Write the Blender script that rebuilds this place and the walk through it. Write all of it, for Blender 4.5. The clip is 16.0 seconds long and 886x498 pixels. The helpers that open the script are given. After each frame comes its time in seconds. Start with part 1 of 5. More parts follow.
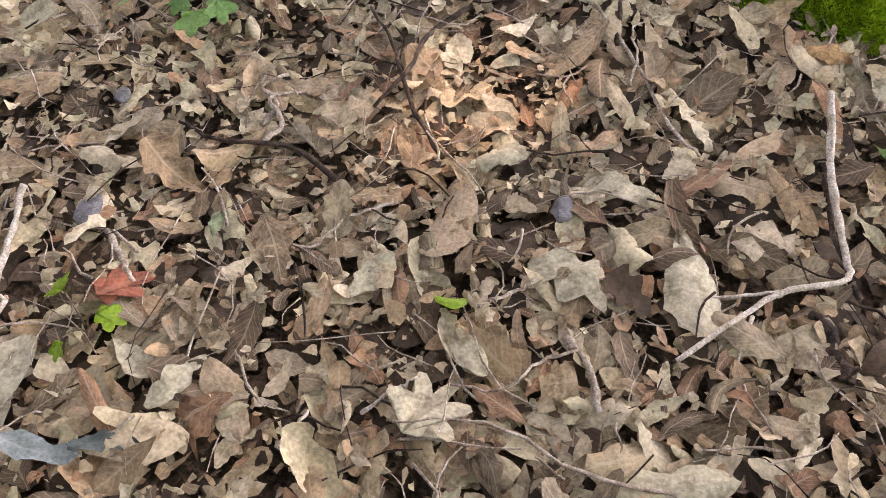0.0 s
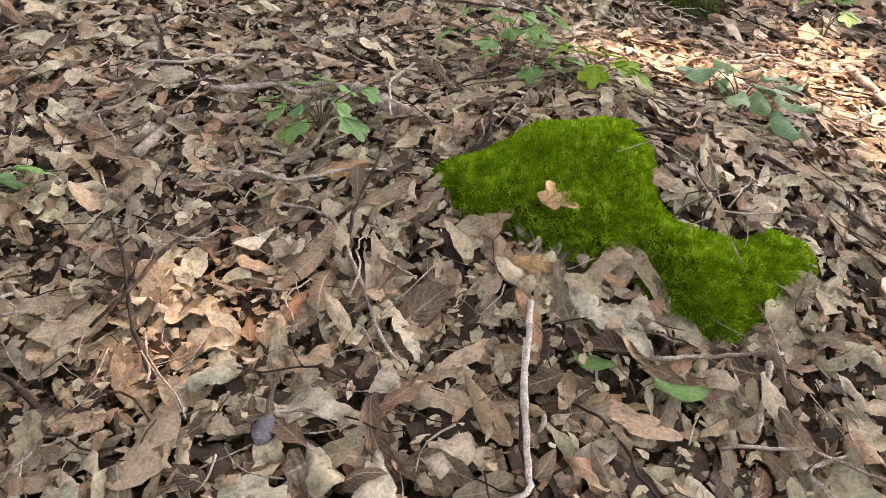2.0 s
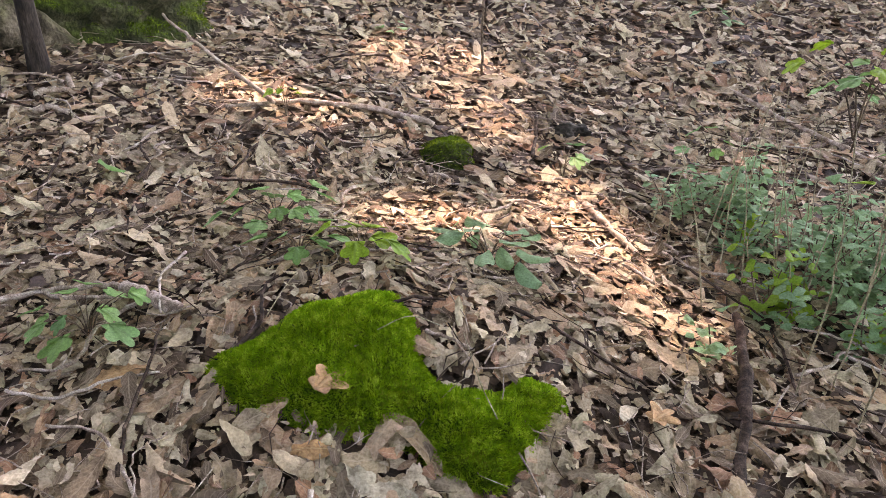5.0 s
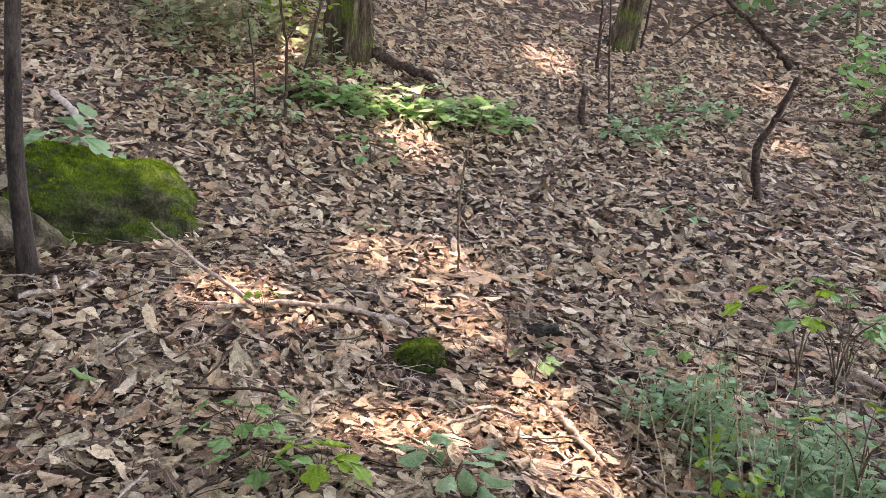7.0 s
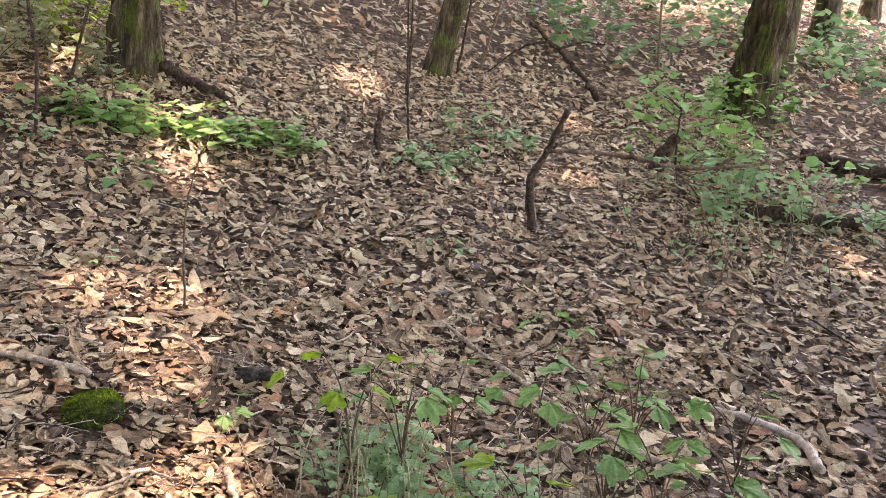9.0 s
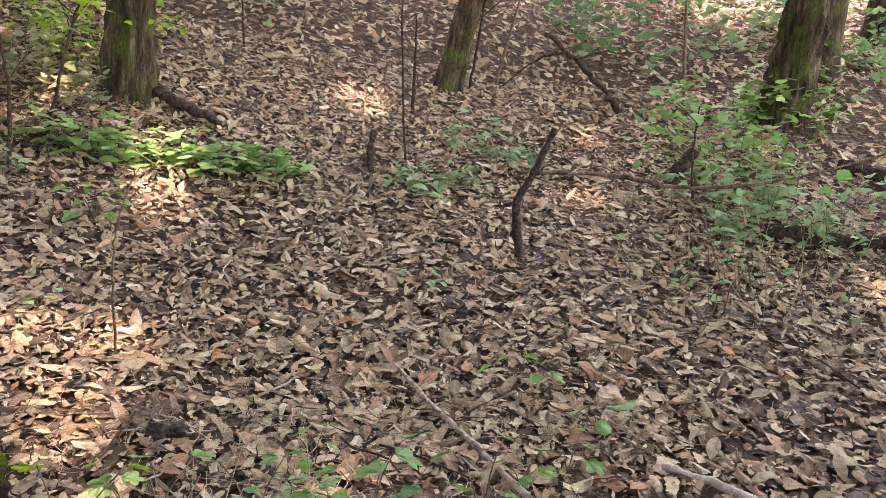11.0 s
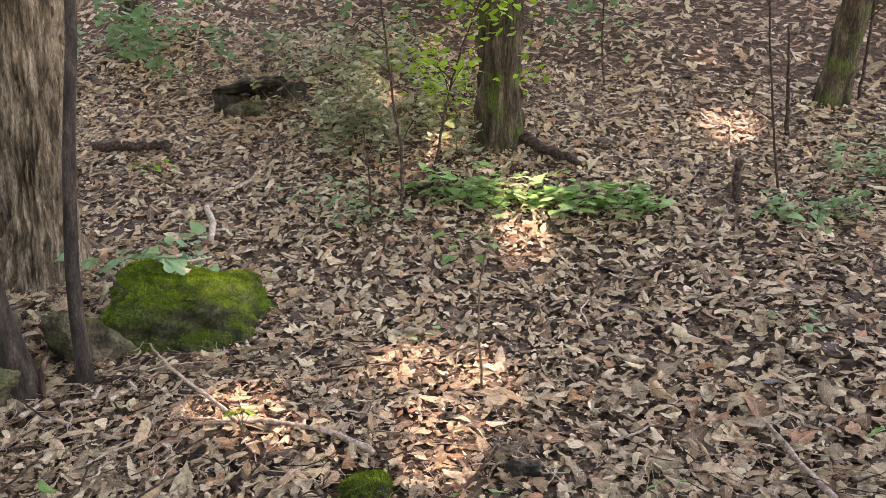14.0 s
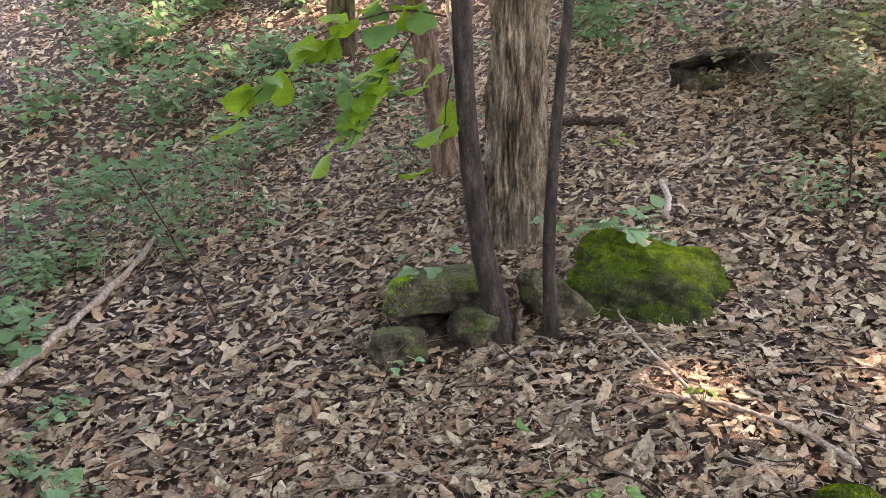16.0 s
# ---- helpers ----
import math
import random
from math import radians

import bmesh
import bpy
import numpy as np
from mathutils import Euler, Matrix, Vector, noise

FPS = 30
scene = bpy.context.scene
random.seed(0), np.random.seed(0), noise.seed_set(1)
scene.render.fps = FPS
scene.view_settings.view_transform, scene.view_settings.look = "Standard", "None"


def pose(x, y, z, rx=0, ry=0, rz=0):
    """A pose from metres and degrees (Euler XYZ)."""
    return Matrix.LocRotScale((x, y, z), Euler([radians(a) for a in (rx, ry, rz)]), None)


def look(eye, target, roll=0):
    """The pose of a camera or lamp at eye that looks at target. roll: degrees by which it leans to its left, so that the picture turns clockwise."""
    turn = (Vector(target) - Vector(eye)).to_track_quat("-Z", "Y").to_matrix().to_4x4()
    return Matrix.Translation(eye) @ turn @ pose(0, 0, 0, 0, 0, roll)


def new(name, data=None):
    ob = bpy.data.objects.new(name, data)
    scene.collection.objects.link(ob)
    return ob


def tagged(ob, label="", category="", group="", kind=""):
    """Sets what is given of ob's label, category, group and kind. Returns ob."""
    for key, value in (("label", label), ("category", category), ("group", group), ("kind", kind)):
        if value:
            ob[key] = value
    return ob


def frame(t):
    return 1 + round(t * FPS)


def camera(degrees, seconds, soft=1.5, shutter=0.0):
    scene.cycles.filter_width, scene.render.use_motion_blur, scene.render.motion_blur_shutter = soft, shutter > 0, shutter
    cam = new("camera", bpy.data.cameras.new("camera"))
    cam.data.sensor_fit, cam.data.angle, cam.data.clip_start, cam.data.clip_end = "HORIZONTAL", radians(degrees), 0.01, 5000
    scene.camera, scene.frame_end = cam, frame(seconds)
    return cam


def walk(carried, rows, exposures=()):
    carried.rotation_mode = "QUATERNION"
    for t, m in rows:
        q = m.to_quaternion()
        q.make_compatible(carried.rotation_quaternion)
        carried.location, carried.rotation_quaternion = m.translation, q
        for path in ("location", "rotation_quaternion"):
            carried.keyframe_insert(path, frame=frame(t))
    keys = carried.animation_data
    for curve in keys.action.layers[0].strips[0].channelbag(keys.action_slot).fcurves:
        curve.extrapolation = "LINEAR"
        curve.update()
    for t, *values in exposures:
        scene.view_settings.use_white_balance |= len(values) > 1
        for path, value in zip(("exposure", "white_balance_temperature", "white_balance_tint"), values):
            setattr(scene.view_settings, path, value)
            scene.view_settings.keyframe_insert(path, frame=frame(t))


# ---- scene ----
cam = camera(61.2, 16.0, 0.6)
PATH = [
    (0, (-0.464, -0.165, 1.069), (-1.034, 1.183, -0.294), -1.6),
    (0.5, (-0.407, -0.080, 1.058), (-0.994, 1.329, -0.235), -0.6),
    (1, (-0.336, 0.035, 1.113), (-0.900, 1.553, -0.061), 1.4),
    (1.5, (-0.255, 0.056, 1.119), (-0.728, 1.640, -0.006), 3.0),
    (2, (-0.132, 0.004, 1.184), (-0.576, 1.643, 0.127), 1.2),
    (2.5, (-0.012, -0.063, 1.237), (-0.439, 1.633, 0.267), -0.6),
    (3, (0.054, -0.065, 1.269), (-0.286, 1.679, 0.350), -1.8),
    (3.2, (0.071, -0.043, 1.267), (-0.202, 1.717, 0.358), -1.4),
    (5.3, (-0.005, 0.003, 1.400), (-0.024, 1.863, 0.664), 0.2),
    (5.5, (-0.000, 0.000, 1.420), (-0.027, 1.878, 0.731), 0.4),
    (6, (0.025, -0.003, 1.456), (-0.013, 1.921, 0.911), 0.6),
    (6.5, (0.018, -0.010, 1.514), (-0.020, 1.945, 1.091), 0.7),
    (7, (0.076, -0.003, 1.540), (0.072, 1.961, 1.161), 0.7),
    (7.5, (0.214, -0.019, 1.558), (0.383, 1.939, 1.187), 1.5),
    (8, (0.384, 0.054, 1.536), (0.647, 2.005, 1.185), 2.3),
    (8.5, (0.655, 0.156, 1.566), (0.939, 2.107, 1.230), 2.6),
    (9, (0.804, 0.165, 1.612), (1.116, 2.113, 1.284), 2.6),
    (9.2, (0.858, 0.139, 1.628), (1.140, 2.093, 1.307), 2.5),
    (11.3, (1.432, 0.490, 1.698), (1.562, 2.463, 1.398), 0.8),
    (11.5, (1.471, 0.513, 1.698), (1.581, 2.489, 1.403), 0.4),
    (12, (1.631, 0.521, 1.749), (1.557, 2.500, 1.467), -0.5),
    (12.5, (1.664, 0.525, 1.770), (1.516, 2.502, 1.509), -1.2),
    (13, (1.597, 0.530, 1.773), (1.295, 2.492, 1.534), -2.1),
    (13.5, (1.524, 0.514, 1.763), (1.000, 2.432, 1.543), -2.9),
    (14, (1.452, 0.474, 1.759), (0.648, 2.293, 1.549), -3.5),
    (14.5, (1.378, 0.452, 1.738), (0.269, 2.103, 1.526), -3.1),
    (15, (1.317, 0.403, 1.733), (-0.086, 1.812, 1.514), -3.6),
    (15.5, (1.260, 0.350, 1.731), (-0.340, 1.532, 1.521), -3.4),
    (16, (1.230, 0.355, 1.733), (-0.401, 1.492, 1.519), -1.6),
]
walk(cam, [(t, look(eye, target, roll)) for t, eye, target, roll in PATH], [(0.0, 4.7, 10300, 34), (3.0, 4.54, 10000, 33), (7.0, 4.35, 8900, 35), (9.0, 4.34, 9900, 34), (12.0, 4.27, 10100, 35), (16.0, 4.19, 9000, 33)])

# ---- light ----
SUN_WAY = Vector((0.22, 0.55, 1.15)).normalized()  # towards the sun
wd = bpy.data.worlds.new("forest_sky")
scene.world = wd
wd.use_nodes = True
sky = wd.node_tree.nodes.new("ShaderNodeTexSky")
sky.sky_type = "NISHITA"
sky.sun_disc = False
sky.sun_elevation = math.asin(SUN_WAY.z)
sky.sun_rotation = math.atan2(SUN_WAY.x, SUN_WAY.y)
wd.node_tree.links.new(sky.outputs[0], wd.node_tree.nodes["Background"].inputs[0])
wd.node_tree.nodes["Background"].inputs[1].default_value = 0.15
sun = new("sun", bpy.data.lights.new("sun", "SUN"))
sun.data.energy, sun.data.angle, sun.data.color = 1.65, radians(1.2), (1.0, 0.93, 0.94)
sun.matrix_world = look(SUN_WAY * 40, (0, 0, 0))

rng = np.random.default_rng(7)

# ---- terrain ----
SLOPE = (0.1084, -0.053, 0.0985, 0.0127, -0.0128, 0.0218)
SWELLS = [(-4, 2, 1.3, -0.004), (-3.5, 5, 1.3, 0.062), (-2, 3.2, 0.9, -0.006), (-1.5, 5.5, 1.0, -0.051), (-0.8, 0.6, 0.8, -0.065),
          (-0.4, 1.8, 0.8, 0.137), (0.4, 3.0, 1.0, -0.065), (0.6, 5.2, 1.0, -0.068), (1.5, 4, 1.0, -0.028), (2.8, 3.6, 1.0, -0.021),
          (-0.5, -0.45, 0.4, -0.16), (2.6, 7, 1.3, -0.097), (0.3, 8.2, 1.3, -0.041), (4.5, 8.5, 1.6, -0.021),
          (-0.45, 0.8, 0.35, 0.003), (0.1, 1.1, 0.35, -0.055), (-0.9, 1.1, 0.35, -0.016), (-0.7, 1.6, 0.35, -0.004), (-0.1, 1.7, 0.35, 0.101), (0.4, 1.4, 0.35, 0.013), 
          (-0.35, 2.35, 0.4, -0.075), (0.4, 2.6, 0.4, -0.034), (-0.6, 3.0, 0.4, 0.010), (0.4, 3.4, 0.45, -0.004), (-1.2, 2.3, 0.45, -0.030), (0.2, 4.2, 0.5, -0.031), (-0.8, 4.3, 0.5, -0.043), 
          (1.2, 3.8, 0.5, -0.028), (2.2, 4.1, 0.5, 0.014), (2.5, 2.9, 0.5, 0.002), (1.0, 4.7, 0.5, 0.010), (0.4, 5.5, 0.6, -0.045), (2.2, 5.0, 0.4, 0.003), (-2.0, 3.1, 0.5, -0.004), (-1.8, 5.4, 0.6, 0.016), (1.7, 3.3, 0.4, -0.005)]


def hill(x, y):
    a, b, c, d, e, f = SLOPE
    z = a + b * x + c * y + d * x * x + e * x * y + f * y * y
    for sx, sy, r, h in SWELLS:
        z = z + h * np.exp(-((x - sx) ** 2 + (y - sy) ** 2) / (2 * r * r))
    return z


def ground_z(x, y):
    """Height of the hillside; beyond the near slope it runs on straight."""
    x, y = np.asarray(x, float), np.asarray(y, float)
    xc, yc = np.clip(x, -6, 5), np.clip(y, -1.5, 9.0)
    return (hill(xc, yc) + 0.3 * np.clip(-8.5 - x, 0, None) + (x - xc) * 6 * (hill(xc + 0.05, yc) - hill(xc - 0.05, yc))
            + (y - yc) * 10 * (hill(xc, yc + 0.05) - hill(xc, yc - 0.05)))


def gz(x, y):
    return float(ground_z(x, y))


# ---- materials ----
def material(name, rough=0.8):
    m = bpy.data.materials.new(name)
    m.use_nodes = True
    b = m.node_tree.nodes["Principled BSDF"]
    b.inputs["Roughness"].default_value = rough
    b.inputs["Specular IOR Level"].default_value = 0.25
    return m, m.node_tree, b


def node(nt, kind, **values):
    n = nt.nodes.new(kind)
    for k, v in values.items():
        n.inputs[k.replace("_", " ")].default_value = v
    return n


def ramp(nt, stops):
    r = nt.nodes.new("ShaderNodeValToRGB")
    els = r.color_ramp.elements
    while len(els) < len(stops):
        els.new(0.5)
    for el, (p, c) in zip(els, stops):
        el.position, el.color = p, (*c, 1)
    return r


def mixed(nt, a, b, fac, blend="MIX"):
    m = nt.nodes.new("ShaderNodeMix")
    m.data_type, m.blend_type = "RGBA", blend
    for sock, v in ((0, fac), (6, a), (7, b)):
        if hasattr(v, "links"):
            nt.links.new(v, m.inputs[sock])
        else:
            m.inputs[sock].default_value = v if sock == 0 else (*v, 1)
    return m.outputs[2]


def bumped(nt, b, height, strength, distance):
    u = node(nt, "ShaderNodeBump", Strength=strength, Distance=distance)
    nt.links.new(height, u.inputs["Height"])
    nt.links.new(u.outputs[0], b.inputs["Normal"])


def maths(nt, op, a, b=None):
    m = nt.nodes.new("ShaderNodeMath")
    m.operation = op
    for k, v in enumerate((a, b)):
        if v is not None:
            if hasattr(v, "links"):
                nt.links.new(v, m.inputs[k])
            else:
                m.inputs[k].default_value = v
    return m.outputs[0]


def leaf_material(name, colours, veins, translucent=0.0, rough=0.75, gloss=0.25, spots=0.75):
    """One colour a leaf, with a midrib, side veins and blotches."""
    m, nt, b = material(name, rough)
    b.inputs["Specular IOR Level"].default_value = gloss
    geo, info = nt.nodes.new("ShaderNodeNewGeometry"), nt.nodes.new("ShaderNodeObjectInfo")
    pick = maths(nt, "FRACT", maths(nt, "ADD", geo.outputs["Random Per Island"], info.outputs["Random"]))
    r = ramp(nt, [(k / (len(colours) - 1), c) for k, c in enumerate(colours)])
    nt.links.new(pick, r.inputs[0])
    uv = nt.nodes.new("ShaderNodeUVMap")
    split = nt.nodes.new("ShaderNodeSeparateXYZ")
    nt.links.new(uv.outputs[0], split.inputs[0])
    side = maths(nt, "ABSOLUTE", maths(nt, "SUBTRACT", split.outputs[1], 0.5))
    rib = maths(nt, "LESS_THAN", side, 0.035)
    vein = maths(nt, "GREATER_THAN", maths(nt, "SINE", maths(nt, "MULTIPLY", maths(nt, "SUBTRACT", split.outputs[0], maths(nt, "MULTIPLY", side, 0.5)), 62.0)), 0.86)
    both = maths(nt, "MAXIMUM", rib, maths(nt, "MULTIPLY", vein, 0.55))
    big = node(nt, "ShaderNodeTexNoise", Scale=38.0, Detail=4.0, Roughness=0.65)
    fine = node(nt, "ShaderNodeTexNoise", Scale=170.0, Detail=3.0)
    for n in (big, fine):
        nt.links.new(geo.outputs["Position"], n.inputs["Vector"])
    br = ramp(nt, [(0.36, (0.35, 0.31, 0.27)), (0.5, (1, 1, 1)), (0.66, (1.3, 1.24, 1.18))])
    nt.links.new(big.outputs[0], br.inputs[0])
    c = mixed(nt, r.outputs[0], br.outputs[0], spots, "MULTIPLY")
    fr = ramp(nt, [(0.38, (0.6, 0.58, 0.55)), (0.62, (1.2, 1.2, 1.2))])
    nt.links.new(fine.outputs[0], fr.inputs[0])
    c = mixed(nt, c, fr.outputs[0], 0.55, "MULTIPLY")
    c = mixed(nt, c, veins, maths(nt, "MULTIPLY", both, 0.36))
    nt.links.new(c, b.inputs["Base Color"])
    bumped(nt, b, maths(nt, "ADD", maths(nt, "MULTIPLY", both, -0.6), maths(nt, "ADD", maths(nt, "MULTIPLY", big.outputs[0], 0.5), maths(nt, "MULTIPLY", fine.outputs[0], 0.5))), 0.5, 0.002)
    if translucent:
        t = nt.nodes.new("ShaderNodeBsdfTranslucent")
        nt.links.new(c, t.inputs[0])
        mx = nt.nodes.new("ShaderNodeMixShader")
        mx.inputs[0].default_value = translucent
        nt.links.new(b.outputs[0], mx.inputs[1])
        nt.links.new(t.outputs[0], mx.inputs[2])
        nt.links.new(mx.outputs[0], nt.nodes["Material Output"].inputs[0])
    return m


def surface(name, stops, scale, detail=6.0, rough=0.85, relief=0.02, strength=0.6, stretch=(1, 1, 1), second=None, gloss=0.2, translucent=0.0):
    """Noise-coloured surface with relief; second: (colour, scale, low, high, upward) patches of lichen or moss."""
    m, nt, b = material(name, rough)
    b.inputs["Specular IOR Level"].default_value = gloss
    geo = nt.nodes.new("ShaderNodeNewGeometry")
    mp = nt.nodes.new("ShaderNodeMapping")
    mp.inputs["Scale"].default_value = stretch
    nt.links.new(geo.outputs["Position"], mp.inputs[0])
    n1 = node(nt, "ShaderNodeTexNoise", Scale=scale, Detail=detail, Roughness=0.6)
    n2 = node(nt, "ShaderNodeTexNoise", Scale=scale * 7, Detail=3.0)
    for n in (n1, n2):
        nt.links.new(mp.outputs[0], n.inputs["Vector"])
    r = ramp(nt, [(0.5 + (p - 0.52) * 0.55, c) for p, c in stops])
    nt.links.new(n1.outputs[0], r.inputs[0])
    g = ramp(nt, [(0.38, (0.5, 0.5, 0.5)), (0.62, (1.3, 1.3, 1.3))])
    nt.links.new(n2.outputs[0], g.inputs[0])
    c = mixed(nt, r.outputs[0], g.outputs[0], 0.7, "MULTIPLY")
    if second:
        colour, sc, low, high, upward = second
        n3 = node(nt, "ShaderNodeTexNoise", Scale=sc, Detail=5.0)
        nt.links.new(geo.outputs["Position"], n3.inputs["Vector"])
        sp = nt.nodes.new("ShaderNodeSeparateXYZ")
        nt.links.new(geo.outputs["Normal"], sp.inputs[0])
        val = maths(nt, "ADD", n3.outputs[0], maths(nt, "MULTIPLY", sp.outputs[2], upward))
        k = ramp(nt, [(low, (0, 0, 0)), (high, (1, 1, 1))])
        nt.links.new(val, k.inputs[0])
        c = mixed(nt, c, mixed(nt, colour, g.outputs[0], 0.8, "MULTIPLY"), k.outputs[0])
    nt.links.new(c, b.inputs["Base Color"])
    bumped(nt, b, maths(nt, "ADD", n1.outputs[0], maths(nt, "MULTIPLY", n2.outputs[0], 0.4)), strength, relief)
    if translucent:
        t = nt.nodes.new("ShaderNodeBsdfTranslucent")
        nt.links.new(c, t.inputs[0])
        mx = nt.nodes.new("ShaderNodeMixShader")
        mx.inputs[0].default_value = translucent
        nt.links.new(b.outputs[0], mx.inputs[1])
        nt.links.new(t.outputs[0], mx.inputs[2])
        nt.links.new(mx.outputs[0], nt.nodes["Material Output"].inputs[0])
    return m


M_LITTER = leaf_material("dry_leaf", [(0.30, 0.20, 0.11), (0.46, 0.36, 0.22), (0.085, 0.052, 0.03), (0.56, 0.46, 0.29), (0.43, 0.38, 0.24), (0.16, 0.10, 0.06), (0.36, 0.185, 0.10),
                                      (0.50, 0.40, 0.26), (0.11, 0.07, 0.042), (0.57, 0.48, 0.33), (0.36, 0.28, 0.18), (0.07, 0.045, 0.028), (0.44, 0.29, 0.165), (0.26, 0.18, 0.11)], (0.52, 0.41, 0.28), spots=0.6)
# rotting leaf, coloured darker still to put shade into the litter's gaps
M_DAMP_SHADE = leaf_material("rotting_leaf_gap_shade", [(0.034, 0.021, 0.013), (0.07, 0.045, 0.027), (0.105, 0.068, 0.042), (0.05, 0.032, 0.02)], (0.09, 0.06, 0.037), rough=0.6, spots=0.6)
M_TAN = leaf_material("tan_dry_leaf", [(0.36, 0.27, 0.175), (0.33, 0.235, 0.15)], (0.44, 0.34, 0.24), spots=0.45)
M_GREYLEAF = leaf_material("blue_grey_leaf", [(0.24, 0.28, 0.26), (0.19, 0.23, 0.22)], (0.3, 0.33, 0.3), spots=0.3)
M_DARKLEAF = leaf_material("dark_green_grey_leaf", [(0.07, 0.095, 0.08), (0.06, 0.08, 0.075)], (0.12, 0.14, 0.12), rough=0.45, spots=0.3)
M_PALE = leaf_material("pale_dry_leaf", [(0.36, 0.335, 0.225), (0.46, 0.40, 0.275), (0.40, 0.36, 0.25)], (0.30, 0.27, 0.19), spots=0.6)
M_ORANGE = leaf_material("orange_dry_leaf", [(0.46, 0.26, 0.11), (0.42, 0.25, 0.125)], (0.56, 0.38, 0.2), spots=0.6)
M_RED = leaf_material("red_dry_leaf", [(0.36, 0.11, 0.06), (0.32, 0.10, 0.06)], (0.42, 0.2, 0.12))
M_GREEN = leaf_material("green_leaf", [(0.13, 0.30, 0.08), (0.16, 0.36, 0.09), (0.20, 0.42, 0.13), (0.12, 0.30, 0.11)], (0.12, 0.26, 0.09), 0.45, 0.5, 0.4, 0.2)
M_HERB = leaf_material("herb_leaf", [(0.17, 0.38, 0.12), (0.22, 0.45, 0.15), (0.28, 0.52, 0.2)], (0.3, 0.5, 0.2), 0.5, 0.5, 0.4, 0.2)
M_LIME = leaf_material("fresh_green_leaf", [(0.20, 0.38, 0.025), (0.25, 0.45, 0.035), (0.16, 0.34, 0.03)], (0.26, 0.42, 0.08), 0.5, 0.5, 0.4, 0.2)
M_BLUEGREEN = leaf_material("dull_green_leaf", [(0.17, 0.34, 0.15), (0.23, 0.42, 0.19), (0.19, 0.38, 0.20), (0.27, 0.46, 0.23)], (0.22, 0.36, 0.2), 0.45, 0.6, 0.3, 0.2)
# darker copy of M_BLUEGREEN: the far shrubs' shade is put into the colour
M_SHADEGREEN = leaf_material("shaded_green_leaf", [(0.10, 0.23, 0.09), (0.15, 0.30, 0.125), (0.11, 0.26, 0.13), (0.18, 0.33, 0.15)], (0.15, 0.26, 0.13), 0.4, 0.6, 0.3, 0.2)
M_PALEGREEN = leaf_material("grey_green_leaf", [(0.18, 0.26, 0.13), (0.33, 0.38, 0.22), (0.14, 0.22, 0.09), (0.42, 0.44, 0.30)], (0.38, 0.42, 0.27), 0.3, 0.6, 0.3, 0.2)
M_CROWN = leaf_material("crown_leaf", [(0.05, 0.12, 0.03), (0.07, 0.16, 0.035)], (0.1, 0.2, 0.06), 0.3, 0.6, 0.3, 0.2)
M_SOIL = surface("forest_soil", [(0.3, (0.03, 0.019, 0.012)), (0.55, (0.075, 0.048, 0.03)), (0.75, (0.15, 0.10, 0.065))], 16.0, 8.0, 0.95, 0.03, 0.9)
M_BARK = surface("furrowed_bark", [(0.3, (0.06, 0.045, 0.03)), (0.55, (0.2, 0.155, 0.105)), (0.75, (0.34, 0.275, 0.2))], 16.0, 7.0, 0.9, 0.03, 0.9, (1, 1, 0.22))
M_BARK_DARK = surface("dark_smooth_bark", [(0.3, (0.018, 0.014, 0.011)), (0.6, (0.042, 0.033, 0.025)), (0.8, (0.08, 0.064, 0.05))], 22.0, 6.0, 0.8, 0.01, 0.6, (1, 1, 0.3))
M_BARK_MOSS = surface("mossy_bark", [(0.3, (0.024, 0.018, 0.011)), (0.6, (0.075, 0.057, 0.036)), (0.8, (0.15, 0.12, 0.08))], 14.0, 7.0, 0.9, 0.03, 0.9, (1, 1, 0.22), ((0.07, 0.11, 0.02), 5.0, 0.5, 0.7, 0.0))
M_BARK_RED = surface("peeling_bark", [(0.3, (0.05, 0.032, 0.022)), (0.55, (0.14, 0.092, 0.064)), (0.75, (0.23, 0.155, 0.11))], 14.0, 7.0, 0.9, 0.02, 0.9, (1, 1, 0.25))
M_STICK = surface("dead_stick", [(0.3, (0.22, 0.165, 0.12)), (0.6, (0.40, 0.32, 0.245)), (0.8, (0.53, 0.45, 0.36))], 40.0, 5.0, 0.85, 0.004, 0.6)
M_STICK_PALE = surface("barkless_stick", [(0.3, (0.36, 0.30, 0.23)), (0.7, (0.55, 0.48, 0.39))], 40.0, 5.0, 0.8, 0.003, 0.5)
M_STICK_DARK = surface("dark_stick", [(0.3, (0.022, 0.015, 0.011)), (0.6, (0.06, 0.04, 0.028)), (0.8, (0.115, 0.08, 0.058))], 40.0, 5.0, 0.9, 0.006, 0.7)
M_STEM = surface("thin_stem", [(0.3, (0.10, 0.075, 0.05)), (0.7, (0.2, 0.15, 0.10))], 40.0, 3.0)
M_GRASS = surface("dry_grass_stem", [(0.3, (0.28, 0.24, 0.14)), (0.7, (0.42, 0.38, 0.25))], 30.0, 3.0)
M_ROCK = surface("mossy_rock", [(0.3, (0.026, 0.022, 0.013)), (0.55, (0.068, 0.058, 0.036)), (0.75, (0.14, 0.12, 0.082))], 9.0, 8.0, 0.9, 0.03, 0.8, (1, 1, 1), ((0.075, 0.105, 0.02), 6.0, 0.55, 0.9, 0.22))
M_ROCK_GREEN = surface("moss_grown_rock", [(0.3, (0.02, 0.024, 0.01)), (0.55, (0.042, 0.046, 0.022)), (0.75, (0.085, 0.08, 0.045))], 10.0, 8.0, 0.95, 0.03, 0.8, (1, 1, 1), ((0.05, 0.085, 0.01), 7.0, 0.42, 0.75, 0.25))
